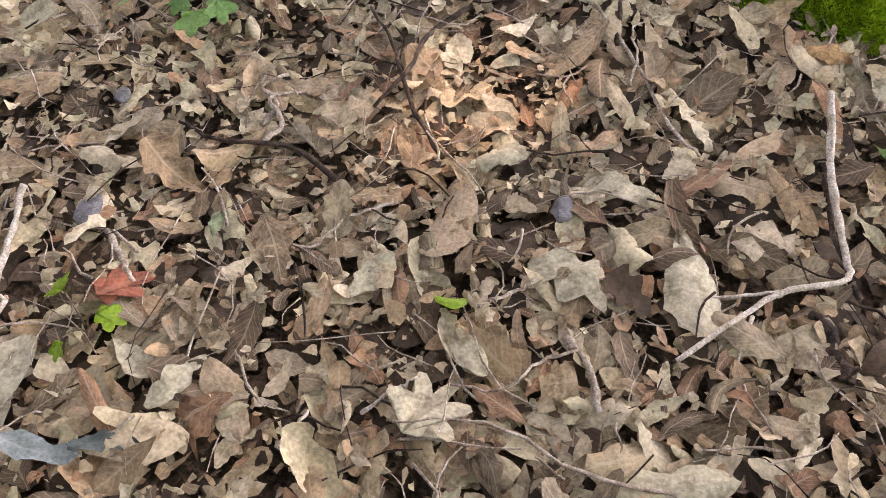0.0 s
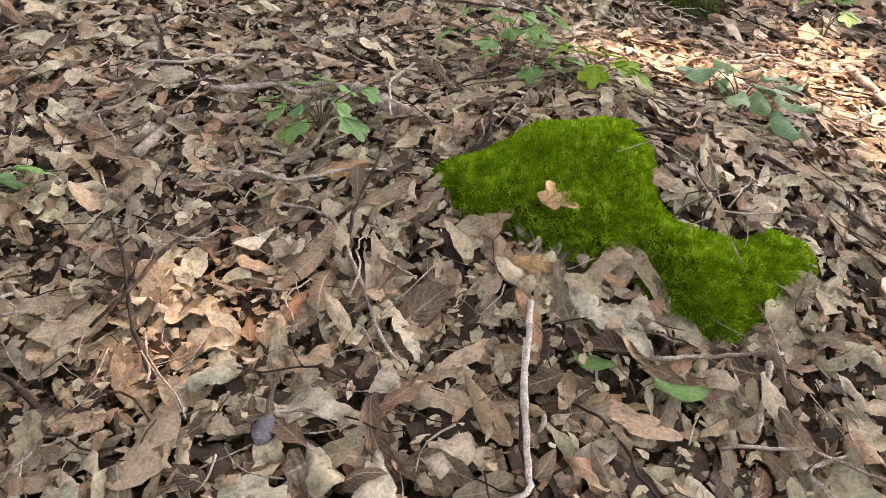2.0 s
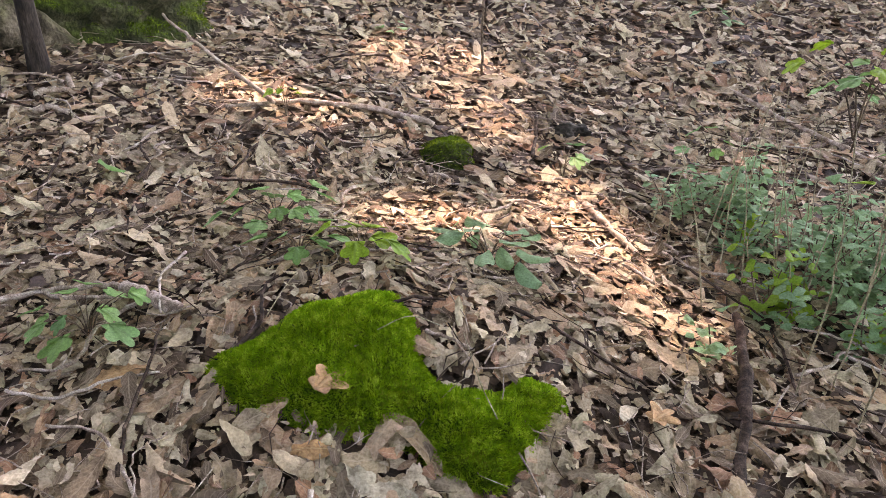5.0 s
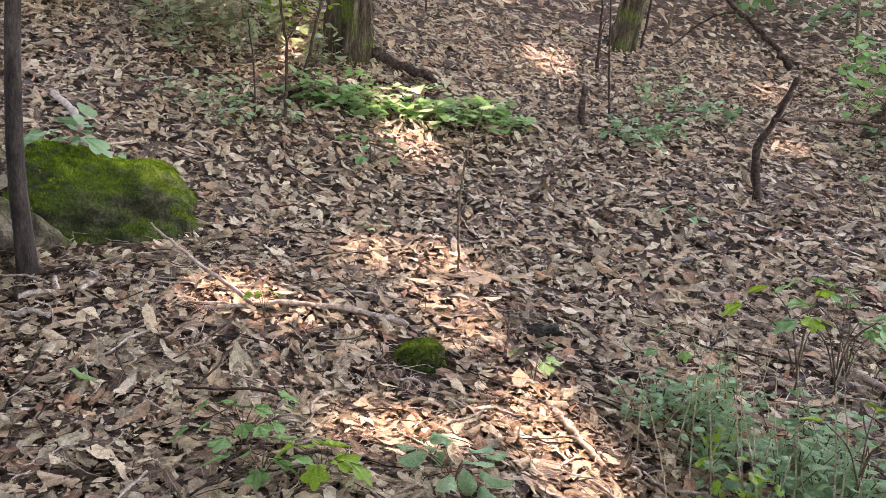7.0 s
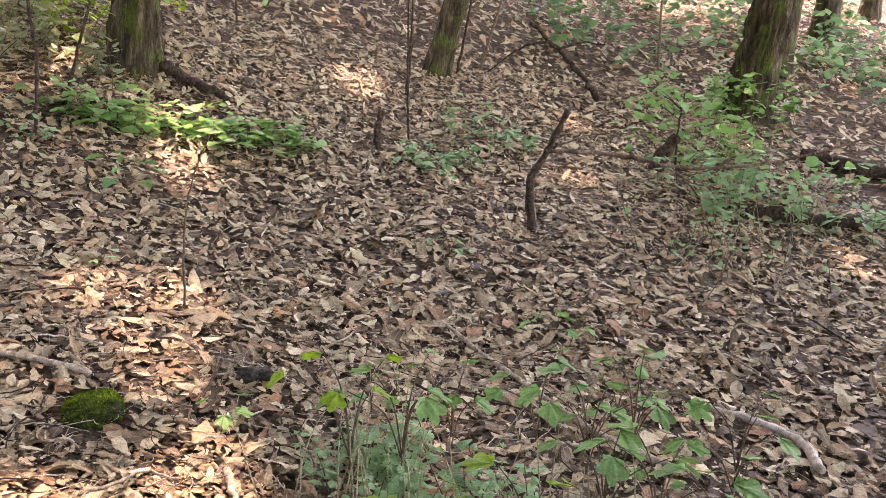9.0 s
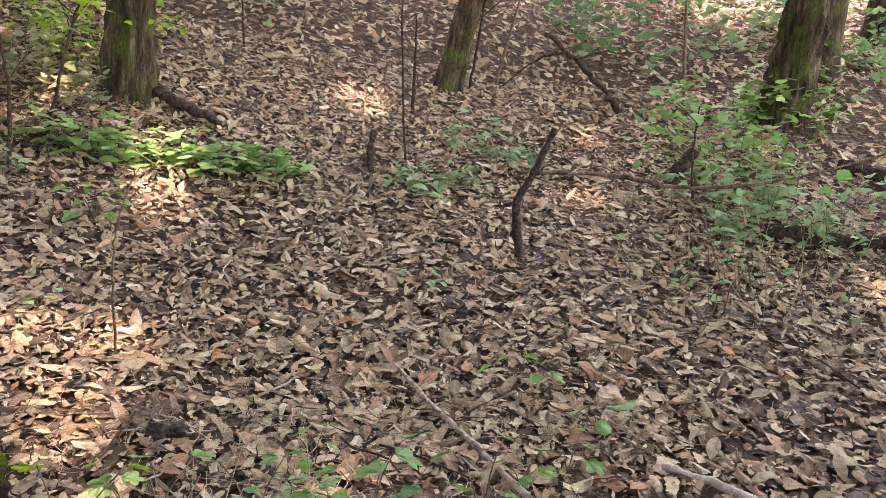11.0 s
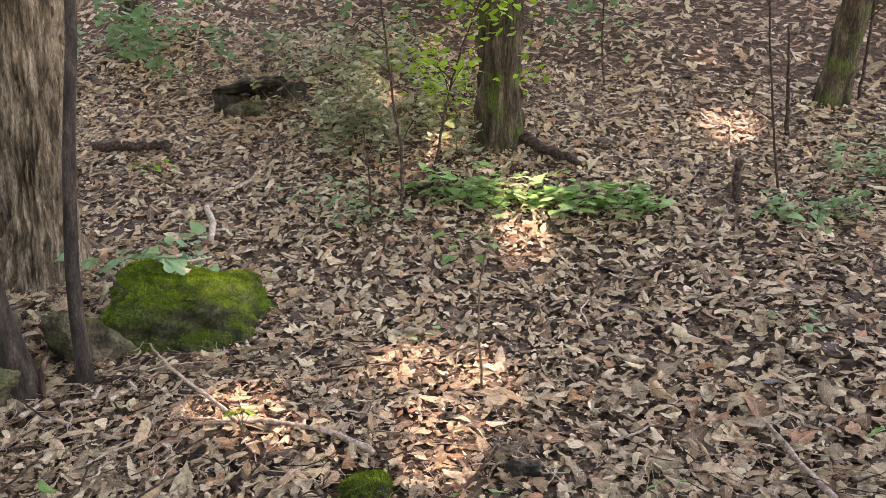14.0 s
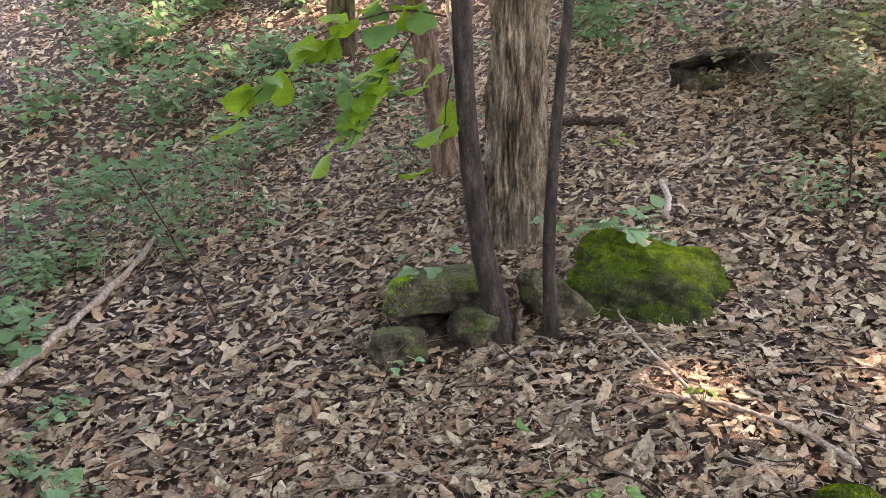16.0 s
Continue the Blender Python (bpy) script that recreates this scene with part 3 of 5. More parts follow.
for k, (ob, tip, base) in enumerate(trees):
    spots = crown_leaves(6500, tip + np.array([SUN_WAY.x * 1.0, 0.8, 0.4]), np.array([2.3, 2.3, 1.0]), 100 + k)
    v, uv, L = leaf_batch(len(spots), 2, 2, (0.24, 0.05), (0.6, 0.8), 0.0, 0.15, 0.5, 200 + k)
    part("crown", leaf_mesh("crown", v + (spots - base)[:, None], uv, 2, 2, M_CROWN), ob, kind="stuff")
# trees added further upslope, mostly unseen, close the roof of leaves for shade
for k, (x, y) in enumerate([(-6.5, 8.5), (-4.2, 11.5), (0.6, 12.5), (4.6, 13.0), (8.6, 11.5), (9.0, 6.5), (3.4, 16.5), (-1.5, 17.0), (-9.5, 6.0), (-12.5, 8.5), (6.8, 9.8), (6.5, 15.8), (8.2, 14.0), (0.2, 15.0), (-2.8, 13.8), (2.6, 11.2), (-15.0, 8.0), (-17.5, 5.5), (10.5, 13.0), (11.5, 8.5)]):
    z = gz(x, y)
    ob, tip, base = tree("far_tree", "tall furrowed tree added up the slope, its crown shading the ground", [(x, y, z), (x + 0.1, y, z + 1.2), (x + 0.15, y + 0.05, z + 2.6)], 0.17 + 0.03 * (k % 3), M_BARK_MOSS, z + 8.5, 20, 0.1, 40, 0.0, 20 + k)
    spots = crown_leaves(4200, tip + np.array([0, -0.6, 0.0]), np.array([3.0, 3.0, 1.0]), 300 + k)
    v, uv, L = leaf_batch(len(spots), 2, 2, (0.26, 0.05), (0.6, 0.8), 0.0, 0.15, 0.5, 400 + k)
    part("crown", leaf_mesh("crown", v + (spots - base)[:, None], uv, 2, 2, M_CROWN), ob, kind="stuff")


# the wood carried on unseen behind and beside the path, added to block sky light
for k, (x, y) in enumerate([(-7.5, -3.0), (-4.0, -6.0), (-0.5, -5.0), (3.2, -6.5), (6.5, -3.2), (8.5, 1.8), (-10.5, 0.5), (1.2, -9.5), (-8.0, -8.5), (9.5, -7.0), (4.6, -2.6), (-3.2, -2.8)]):
    z = gz(x, y)
    ob, tip, base = tree("forest_tree", "unseen tree with a full crown, added to block sky light", [(x, y, z), (x + 0.05, y, z + 1.2), (x + 0.1, y + 0.05, z + 2.6)], 0.16 + 0.03 * (k % 3), M_BARK_MOSS, z + 7.5, 18, 0.1, 36, 0.0, 60 + k)
    g = np.random.default_rng(700 + k)
    p = tip + np.array([0, 0, -1.0]) + g.normal(0, 1, (70, 3)) * (1.9, 1.9, 1.7)
    p = np.repeat(p, 60, 0) + g.normal(0, 0.42, (4200, 3))
    p = p[(p[:, 2] > ground_z(p[:, 0], p[:, 1]) + 1.8) & (np.hypot(p[:, 0] - 0.4, p[:, 1] - 0.2) > 2.6)]
    v, uv, L = leaf_batch(len(p), 2, 2, (0.26, 0.05), (0.6, 0.8), 0.0, 0.15, 0.5, 800 + k)
    part("crown", leaf_mesh("crown", v + (p - base)[:, None], uv, 2, 2, M_CROWN), ob, kind="stuff")


# unseen thickets added down the slope to block sky light near the horizon
for k in range(16):
    a = math.pi * (1.16 + 0.74 * (k + 0.5) / 16)
    far_ = 6.0 + 2.2 * (k % 3)
    x, y = 0.5 + far_ * math.cos(a), 0.3 + far_ * math.sin(a)
    ob = thing("thicket", "unseen dense leafy bush added down the slope to block low sky light", "bush", (x, y, gz(x, y)))
    g = np.random.default_rng(1000 + k)
    p = g.normal(0, 1, (1500, 3)) * (0.9, 0.9, 0.9) + (0, 0, 1.3)
    p[:, 2] = np.abs(p[:, 2]) + 0.05
    v, uv, L = leaf_batch(len(p), 2, 2, (0.24, 0.05), (0.6, 0.8), 0.0, 0.15, 0.5, 1100 + k)
    part("foliage", leaf_mesh("foliage", v + p[:, None], uv, 2, 2, M_CROWN), ob, kind="stuff")
    for q in range(5):
        e = p[q * 7]
        line = bent([(0, 0, -0.1), e * (0.3, 0.3, 0.5), e], 4)
        part("stem", tube_mesh("stem", line, np.linspace(0.02, 0.008, len(line)), 6, M_STICK_DARK), ob)


# ---- rocks ----
def rock_mesh(name, half, power, seed, mat, rough=0.12, sub=5, slant=(0, 0)):
    bm = bmesh.new()
    bmesh.ops.create_icosphere(bm, subdivisions=sub, radius=1.0)
    for v in bm.verts:
        d = v.co.normalized()
        s = (abs(d.x) ** power + abs(d.y) ** power + abs(d.z) ** power) ** (-1 / power)
        q = d * 1.7 + Vector((seed * 3.1, 0, 0))
        s *= 1 + rough * noise.noise(q) * 1.6 + rough * 0.5 * noise.noise(q * 3) + rough * 0.22 * noise.noise(q * 8)
        v.co = Vector((d.x * s * half[0], d.y * s * half[1], d.z * s * half[2]))
        v.co.z += v.co.x * slant[0] + v.co.y * slant[1]
    me = bpy.data.meshes.new(name)
    bm.to_mesh(me)
    bm.free()
    me.materials.append(mat)
    me.polygons.foreach_set("use_smooth", [True] * len(me.polygons))
    return me


def moss_blades(name, me, n, seed, tall=0.014, least=0.25, keep=None, mat=None):
    """Short upright shoots over the upper faces of a mesh."""
    g = np.random.default_rng(seed)
    me.calc_loop_triangles()
    pts, nrm, wts = [], [], []
    for t in me.loop_triangles:
        c = sum((me.vertices[i].co for i in t.vertices), Vector()) / 3
        if t.normal.z > least and (keep is None or keep(c)):
            pts.append([tuple(me.vertices[i].co) for i in t.vertices])
            nrm.append(tuple(t.normal))
            wts.append(t.area)
    pts, nrm, wts = np.array(pts), np.array(nrm), np.array(wts)
    pick = g.choice(len(pts), n, p=wts / wts.sum())
    a, b = g.random((n, 1)), g.random((n, 1))
    flip = (a + b) > 1
    a, b = np.where(flip, 1 - a, a), np.where(flip, 1 - b, b)
    p = pts[pick, 0] * (1 - a - b) + pts[pick, 1] * a + pts[pick, 2] * b
    h = tall * g.uniform(0.5, 1.3, (n, 1))
    way = nrm[pick] + g.normal(0, 0.45, (n, 3))
    side = np.cross(way, g.normal(0, 1, (n, 3)))
    side = side / np.linalg.norm(side, axis=1)[:, None] * 0.0016
    tip = p + way / np.linalg.norm(way, axis=1)[:, None] * h
    p = p - nrm[pick] * 0.003
    v = np.stack([p - side, p + side, tip + side * 0.5, tip - side * 0.5], 1).reshape(-1, 3)
    return mesh_from(name, v, np.arange(4 * n).reshape(-1, 4), None, mat or M_MOSS)


def rock(name, label, at, half, power, seed, mat, rough=0.12, slant=(0, 0), turn=0, moss=0, least=0.5, moss_label="bright green moss", keep=None, tall=0.014, moss_mat=None):
    ob = thing(name, label, "rock", at)
    ob.rotation_euler = (0, 0, radians(turn))
    me = rock_mesh("stone", half, power, seed, mat, rough, 5, slant)
    part("stone", me, ob)
    if moss:
        part("moss", moss_blades("moss", me, moss, seed, tall, least, keep, moss_mat or M_MOSS), ob, moss_label, "stuff")
    return ob


rock("mossy_boulder", "squat boulder covered in green moss on the leaf litter", (-1.66, 3.82, 1.03), (0.43, 0.34, 0.23), 3.2, 3, M_ROCK_GREEN, 0.17, (-0.16, 0.16), 28, 22000, 0.45, "dark green moss, brighter on top", None, 0.012, M_MOSS_DARK)
rock("flat_rock", "flat tan-topped rock with a mossy edge beside a leaning trunk", (-2.38, 2.86, 1.02), (0.31, 0.23, 0.105), 5.5, 6, M_ROCK, 0.1, (0.1, 0.08), 52, 1500, 0.3, keep=lambda c: c.x < -0.17)
rock("rock", "half-buried brown stone under a flat rock", (-2.02, 2.86, 0.86), (0.16, 0.15, 0.10), 3.6, 9, M_ROCK, 0.14, (0.05, 0), 20)
rock("rock", "small squared greenish stone half sunk in leaves", (-2.18, 2.42, 0.78), (0.15, 0.12, 0.095), 5.0, 12, M_ROCK, 0.09, (0.03, 0), 55)
rock("rock", "brown leaning rock slab behind a thin trunk", (-1.86, 3.33, 0.93), (0.22, 0.12, 0.15), 3.4, 15, M_ROCK, 0.16, (-0.55, 0.1), 50)
for k, (pts, r) in enumerate([([(-1.68, 3.08), (-1.58, 3.14), (-1.46, 3.2)], 0.022), ([(-1.7, 3.06), (-1.66, 2.94), (-1.58, 2.84)], 0.016), ([(-1.87, 2.9), (-1.98, 2.8), (-2.06, 2.7)], 0.02)]):
    stick("root", "dark exposed root at the foot of a young tree", [(x, y, gz(x, y) + 0.02) for x, y in pts], r, r * 0.45, M_STICK_DARK, "root", 50 + k, 0.003, sides=10)
stick("broken_stick", "brown broken stick standing against a leaning trunk", [(-1.76, 2.9, gz(-1.76, 2.9)), (-1.77, 2.91, 0.9), (-1.76, 2.93, 0.98)], 0.013, 0.011, M_BARK_RED, "stick", 55, 0.003)
for k, (x, y, a) in enumerate([(-1.6, 2.86, 40), (-1.5, 2.95, 120), (-1.42, 2.98, 75), (-1.55, 2.74, 10), (-1.36, 3.08, 150), (-1.7, 2.72, 95)]):
    q = radians(a)
    stick("wood_chip", "pale rotten piece of wood among leaves", [(x, y, gz(x, y) + 0.035), (x + 0.06 * math.cos(q), y + 0.06 * math.sin(q), gz(x, y) + 0.045), (x + 0.12 * math.cos(q), y + 0.12 * math.sin(q), gz(x + 0.12 * math.cos(q), y + 0.12 * math.sin(q)) + 0.03)], 0.013, 0.01, M_STICK, "wood", 70 + k, 0.002, group="rotten wood at the trees' feet")
rock("small_mossy_stone", "small dome of stone covered in dark green moss", (-0.02, 2.92, 0.515), (0.105, 0.09, 0.07), 2.6, 18, M_ROCK_GREEN, 0.12, (0, 0), 10, 3600, 0.1, tall=0.008, moss_mat=M_MOSS_DARK)
# roof and walls coloured dark: the hollow's shade is put into the rock
rock("hollow_rock", "dark overhanging rock roofing a shadowed hollow", (-3.48, 6.95, 2.75), (0.33, 0.32, 0.055), 2.4, 21, M_ROCK_SHADE, 0.2, (0.12, 0.08), 14)
rock("hollow_wall", "rock at the side of a hollow, its shade in the colour", (-3.74, 6.9, 2.55), (0.08, 0.24, 0.17), 3.0, 25, M_ROCK_SHADE, 0.2, (0, 0), 10)
rock("hollow_wall", "rock closing the back of a hollow, its shade in the colour", (-3.42, 7.3, 2.6), (0.36, 0.12, 0.2), 3.0, 27, M_ROCK_SHADE, 0.2, (0, 0), 10)
rock("hollow_floor_rock", "green-grey stone lying inside a shadowed hollow", (-3.46, 6.82, 2.47), (0.2, 0.14, 0.11), 2.8, 24, M_ROCK, 0.14, (0.1, 0), 20)

# mossy slab in the foreground: a low ledge with a bitten-out corner
SLAB = [(-0.54, 1.46), (-0.484, 1.52), (-0.386, 1.595), (-0.28, 1.64), (-0.2, 1.68), (-0.13, 1.66), (-0.09, 1.59), (-0.092, 1.524), (-0.068, 1.474), (-0.02, 1.435), (0.03, 1.424), (0.11, 1.44), (0.17, 1.48), (0.24, 1.47), (0.255, 1.44), (0.21, 1.357), (0.17, 1.3), (0.095, 1.226), (0.037, 1.22), (-0.045, 1.28), (-0.09, 1.303), (-0.16, 1.302), (-0.246, 1.298), (-0.3, 1.33), (-0.373, 1.335), (-0.434, 1.337), (-0.518, 1.408)]


def edge_distance(x, y, poly):
    """Distance inside a closed outline; negative outside."""
    d, inside = 9.0, False
    for (ax, ay), (bx, by) in zip(poly, poly[1:] + poly[:1]):
        t = max(0.0, min(1.0, ((x - ax) * (bx - ax) + (y - ay) * (by - ay)) / ((bx - ax) ** 2 + (by - ay) ** 2)))
        d = min(d, math.hypot(x - ax - t * (bx - ax), y - ay - t * (by - ay)))
        if (ay > y) != (by > y) and x < (bx - ax) * (y - ay) / (by - ay) + ax:
            inside = not inside
    return d if inside else -d


def slab_mesh():
    xs_, ys_ = np.arange(-0.64, 0.40, 0.013), np.arange(1.08, 1.8, 0.013)
    verts, index, faces = [], {}, []
    for i, x in enumerate(xs_):
        for j, y in enumerate(ys_):
            d = edge_distance(x, y, SLAB) + 0.02 * noise.noise(Vector((x * 9, y * 9, 0)))
            if d > -0.03:
                rise = 0.062 * (1 - math.exp(-max(d + 0.012, 0) / 0.03)) + 0.02 * noise.noise(Vector((x * 6, y * 6, 2))) + 0.008 * noise.noise(Vector((x * 22, y * 22, 4)))
                index[i, j] = len(verts)
                verts.append((x, y, gz(x, y) - 0.03 + (rise + 0.02 if d > -0.012 else 0.0)))
    for (i, j), k in index.items():
        if (i + 1, j) in index and (i, j + 1) in index and (i + 1, j + 1) in index:
            faces.append((k, index[i + 1, j], index[i + 1, j + 1], index[i, j + 1]))
    return mesh_from("stone", verts, faces, None, M_MOSS_DARK)


slab = thing("mossy_slab", "low stone slab thickly covered in bright green moss", "rock")
slab_me = slab_mesh()
part("stone", slab_me, slab)
part("moss", moss_blades("moss", slab_me, 64000, 5, 0.0105, 0.1), slab, "thick bright green moss", "stuff")


# ---- sticks and dead wood ----
def lie(pts, lift=0.012):
    return [(x, y, gz(x, y) + lift + 0.012) for x, y in pts]


stick("broken_branch", "pale grey-brown broken branch lying on the leaves", lie([(-0.9, 2.95), (-0.67, 3.07), (-0.41, 3.13), (-0.22, 3.13), (-0.08, 3.09)], 0.025), 0.009, 0.014, M_STICK, seed=3,
      forks=[[(-0.72, 3.04, gz(-0.72, 3.04) + 0.04), (-0.86, 3.0, 0.83), (-1.0, 2.95, 0.97), (-1.1, 2.95, 1.06)]])
stick("fallen_stick", "long straight grey stick lying on the slope", lie([(1.40, 3.86), (1.59, 3.47), (1.75, 3.16), (1.9, 2.84), (2.18, 2.56)], 0.02), 0.01, 0.016, M_STICK, seed=5)
stick("fallen_stick", "crooked pale stick lying among green leaves", lie([(2.42, 3.06), (2.62, 2.92), (2.72, 2.76), (2.68, 2.58)], 0.02), 0.014, 0.02, M_STICK_PALE, seed=6)
stick("forked_stub", "dark crooked dead sapling standing in the leaves", [(2.2, 5.08, 0.8), (2.2, 5.08, 0.95), (2.17, 5.08, 1.25), (2.27, 5.07, 1.47), (2.39, 5.06, 1.74)], 0.036, 0.022, M_STICK_DARK, "dead sapling", 7, 0.004)
stick("dead_branch", "long thin dead branch propped on a dead sapling", [(2.26, 5.05, 1.47), (2.72, 5.02, 1.46), (3.13, 4.97, 1.40), (3.52, 4.93, 1.41), (3.9, 4.89, 1.48), (4.5, 4.85, 1.66)], 0.015, 0.007, M_BARK_RED, "branch", 8, 0.004,
      forks=[[(3.1, 4.97, 1.4), (3.3, 4.95, 1.23), (3.38, 4.94, 1.05), (3.4, 4.8, gz(3.4, 4.8) + 0.02)], [(2.3, 5.06, 1.48), (2.5, 5.12, 1.56), (2.72, 5.2, 1.6), (2.95, 5.25, 1.6)]])
stick("dead_stump", "short dark broken stump standing in leaf litter", [(1.23, 6.43, 1.32), (1.22, 6.43, 1.56), (1.25, 6.43, 1.71)], 0.035, 0.024, M_STICK_DARK, "stump", 9)
stick("dead_stump", "leaning dark broken stump behind a dead branch", [(3.68, 6.56, 1.2), (3.78, 6.53, 1.44), (3.88, 6.51, 1.6)], 0.075, 0.05, M_STICK_DARK, "stump", 10, sides=12)
stick("fallen_log", "dark rotten log lying beside a tree's foot", lie([(-0.62, 7.1), (-0.4, 6.95), (-0.2, 6.84), (-0.02, 6.74)], 0.03), 0.065, 0.03, M_STICK_DARK, "log", 11, 0.01, sides=14)
stick("fallen_branch", "dark dead branch arching up the slope", [(3.75, 8.2, 1.95), (3.55, 8.28, 2.22), (3.28, 8.38, 2.5), (2.98, 8.46, 2.76)], 0.036, 0.02, M_STICK_DARK, "branch", 12, 0.01,
      forks=[[(3.3, 8.36, 2.48), (3.6, 8.5, 2.58), (3.9, 8.5, 2.6)], [(3.2, 8.4, 2.55), (2.9, 8.5, 2.48), (2.56, 8.65, 2.2)]])
stick("pale_log", "short pale piece of barkless wood on the slope", lie([(-2.16, 4.62), (-2.3, 4.82), (-2.5, 5.0)], 0.03), 0.024, 0.02, M_STICK_PALE, "stick", 13)
stick("curved_stick", "short curved pale stick on leaves", lie([(-2.58, 5.3), (-2.5, 5.5), (-2.55, 5.72)], 0.02), 0.016, 0.012, M_STICK, "stick", 14)
stick("dark_root", "dark dead root crossing the slope", lie([(-4.15, 5.5), (-3.9, 5.62), (-3.62, 5.78), (-3.5, 5.7)], 0.05), 0.05, 0.03, M_STICK_DARK, "root", 15, 0.01)
stick("fallen_branch", "long grey-brown branch lying under undergrowth", lie([(-3.55, 0.62), (-4.0, 0.98), (-4.5, 1.4), (-5.2, 1.88), (-5.7, 2.2)], 0.035), 0.03, 0.022, M_STICK, "branch", 16, 0.01)
stick("bare_twig", "dark thin twig leaning out of the slope", [(-3.45, 1.87, 0.76), (-3.5, 1.73, 1.14), (-3.59, 1.42, 1.78)], 0.009, 0.004, M_STICK_DARK, "twig", 17)
stick("white_stick", "thin pale stick lying on brown leaves", lie([(-0.27, 1.16), (-0.25, 1.0), (-0.215, 0.86), (-0.21, 0.8), (-0.3, 0.74), (-0.42, 0.58)], 0.03), 0.0065, 0.004, M_STICK_PALE, "stick", 18, 0.001,
      forks=[[(-0.29, 0.76, gz(-0.29, 0.76) + 0.03), (-0.36, 0.72, gz(-0.36, 0.72) + 0.035), (-0.44, 0.7, gz(-0.44, 0.7) + 0.02)], [(-0.33, 0.7, gz(-0.33, 0.7) + 0.03), (-0.34, 0.6, gz(-0.34, 0.6) + 0.02)]])
stick("short_log", "short broken grey stick end on leaves", lie([(-0.84, 1.72), (-0.74, 1.67), (-0.67, 1.62)], 0.03), 0.016, 0.018, M_STICK, "stick", 19)
stick("fallen_stick", "thin brown stick on the leaf litter", lie([(-1.2, 1.63), (-1.0, 1.72), (-0.84, 1.73)], 0.025), 0.007, 0.009, M_STICK, "stick", 20)
stick("fallen_stick", "pale split stick lying in a sun patch", lie([(0.49, 2.6), (0.555, 2.37), (0.6, 2.22)], 0.02), 0.012, 0.01, M_STICK, "stick", 21)
stick("dark_stick", "dark wet stick standing by green undergrowth", [(0.8, 1.86, gz(0.8, 1.86) + 0.06), (0.76, 1.7, gz(0.76, 1.7) + 0.05), (0.7, 1.5, gz(0.7, 1.5) + 0.04), (0.6, 1.22, gz(0.6, 1.22) + 0.02)], 0.014, 0.016, M_STICK_DARK, "stick", 22)
stick("pale_twig", "pale thin twig lying on brown leaves", lie([(-1.52, 0.5), (-1.44, 0.36), (-1.38, 0.26), (-1.42, 0.15)], 0.03), 0.006, 0.004, M_STICK_PALE, "twig", 23)

stick("fallen_log", "dark rotting log half hidden by undergrowth", lie([(4.05, 5.58), (4.45, 5.42), (4.8, 5.36), (5.3, 5.36)], 0.03), 0.065, 0.055, M_STICK_DARK, "log", 24, 0.01, sides=14)
stick("fallen_log", "thick dark log lying across the slope", lie([(5.4, 6.9), (5.75, 6.62), (6.1, 6.35), (6.5, 6.1)], 0.04), 0.075, 0.07, M_STICK_DARK, "log", 25, 0.012, sides=16)
stick("dark_stick", "short black wet stick on the leaves", lie([(-0.242, 0.742), (-0.205, 0.677), (-0.187, 0.646)]), 0.011, 0.012, M_STICK_DARK, "stick", 26)
for k, (pts, r, mt) in enumerate([([(-1.342, 0.487), (-1.294, 0.452), (-1.247, 0.42)], 0.006, M_STICK), ([(-0.581, 0.572), (-0.536, 0.535), (-0.504, 0.476)], 0.0075, M_STICK), ([(-0.723, 0.578), (-0.684, 0.613), (-0.65, 0.653)], 0.0035, M_STICK),
                                  ([(-0.819, 0.359), (-0.794, 0.401), (-0.766, 0.44)], 0.0035, M_STICK_PALE), ([(-0.908, 0.271), (-0.896, 0.298), (-0.892, 0.334)], 0.004, M_STICK_PALE), ([(-0.051, 1.119), (0.058, 1.16), (0.194, 1.209)], 0.0045, M_STICK),
                                  ([(0.171, 1.181), (0.164, 1.119), (0.149, 1.034)], 0.0065, M_STICK), ([(-0.852, 1.299), (-0.723, 1.27), (-0.601, 1.13), (-0.52, 1.02), (-0.459, 0.971)], 0.004, M_STICK), ([(-1.249, 1.352), (-1.225, 1.481), (-1.192, 1.527)], 0.012, M_STICK),
                                  ([(-0.059, 1.554), (0.0, 1.54), (0.055, 1.519)], 0.005, M_STICK), ([(-1.06, 1.716), (-0.975, 1.69), (-0.83, 1.694)], 0.008, M_STICK), ([(0.33, 2.96), (0.36, 3.15), (0.38, 3.35)], 0.008, M_STICK_DARK), ([(0.38, 3.35), (0.55, 3.32), (0.7, 3.2)], 0.005, M_STICK)]):
    stick("fallen_twig", "crooked dry twig lying on brown leaves", lie(pts, 0.018), r, r * 0.7, mt, "twig", 40 + k, 0.0015, group="twigs beside the path")
# dark lump put in place of a shadowed pit among the leaves
rock("dark_clod", "black lump standing in for a dark hollow among the leaves", (0.53, 3.25, 0.53), (0.075, 0.06, 0.04), 2.4, 33, M_ROCK_SHADE, 0.35)

for k, (x0, y0, x1, y1) in enumerate([(0.1, 1.3, 0.03, 1.46), (-0.02, 1.5, -0.16, 1.44), (-0.42, 1.5, -0.36, 1.62)]):
    stick("dry_grass_stem", "thin dry straw lying across green moss", [(x0, y0, gz(x0, y0) + 0.1), ((x0 + x1) / 2, (y0 + y1) / 2, gz(x0, y0) + 0.14), (x1, y1, gz(x1, y1) + 0.13)], 0.0016, 0.001, M_GRASS, "straw", 90 + k, 0.0)

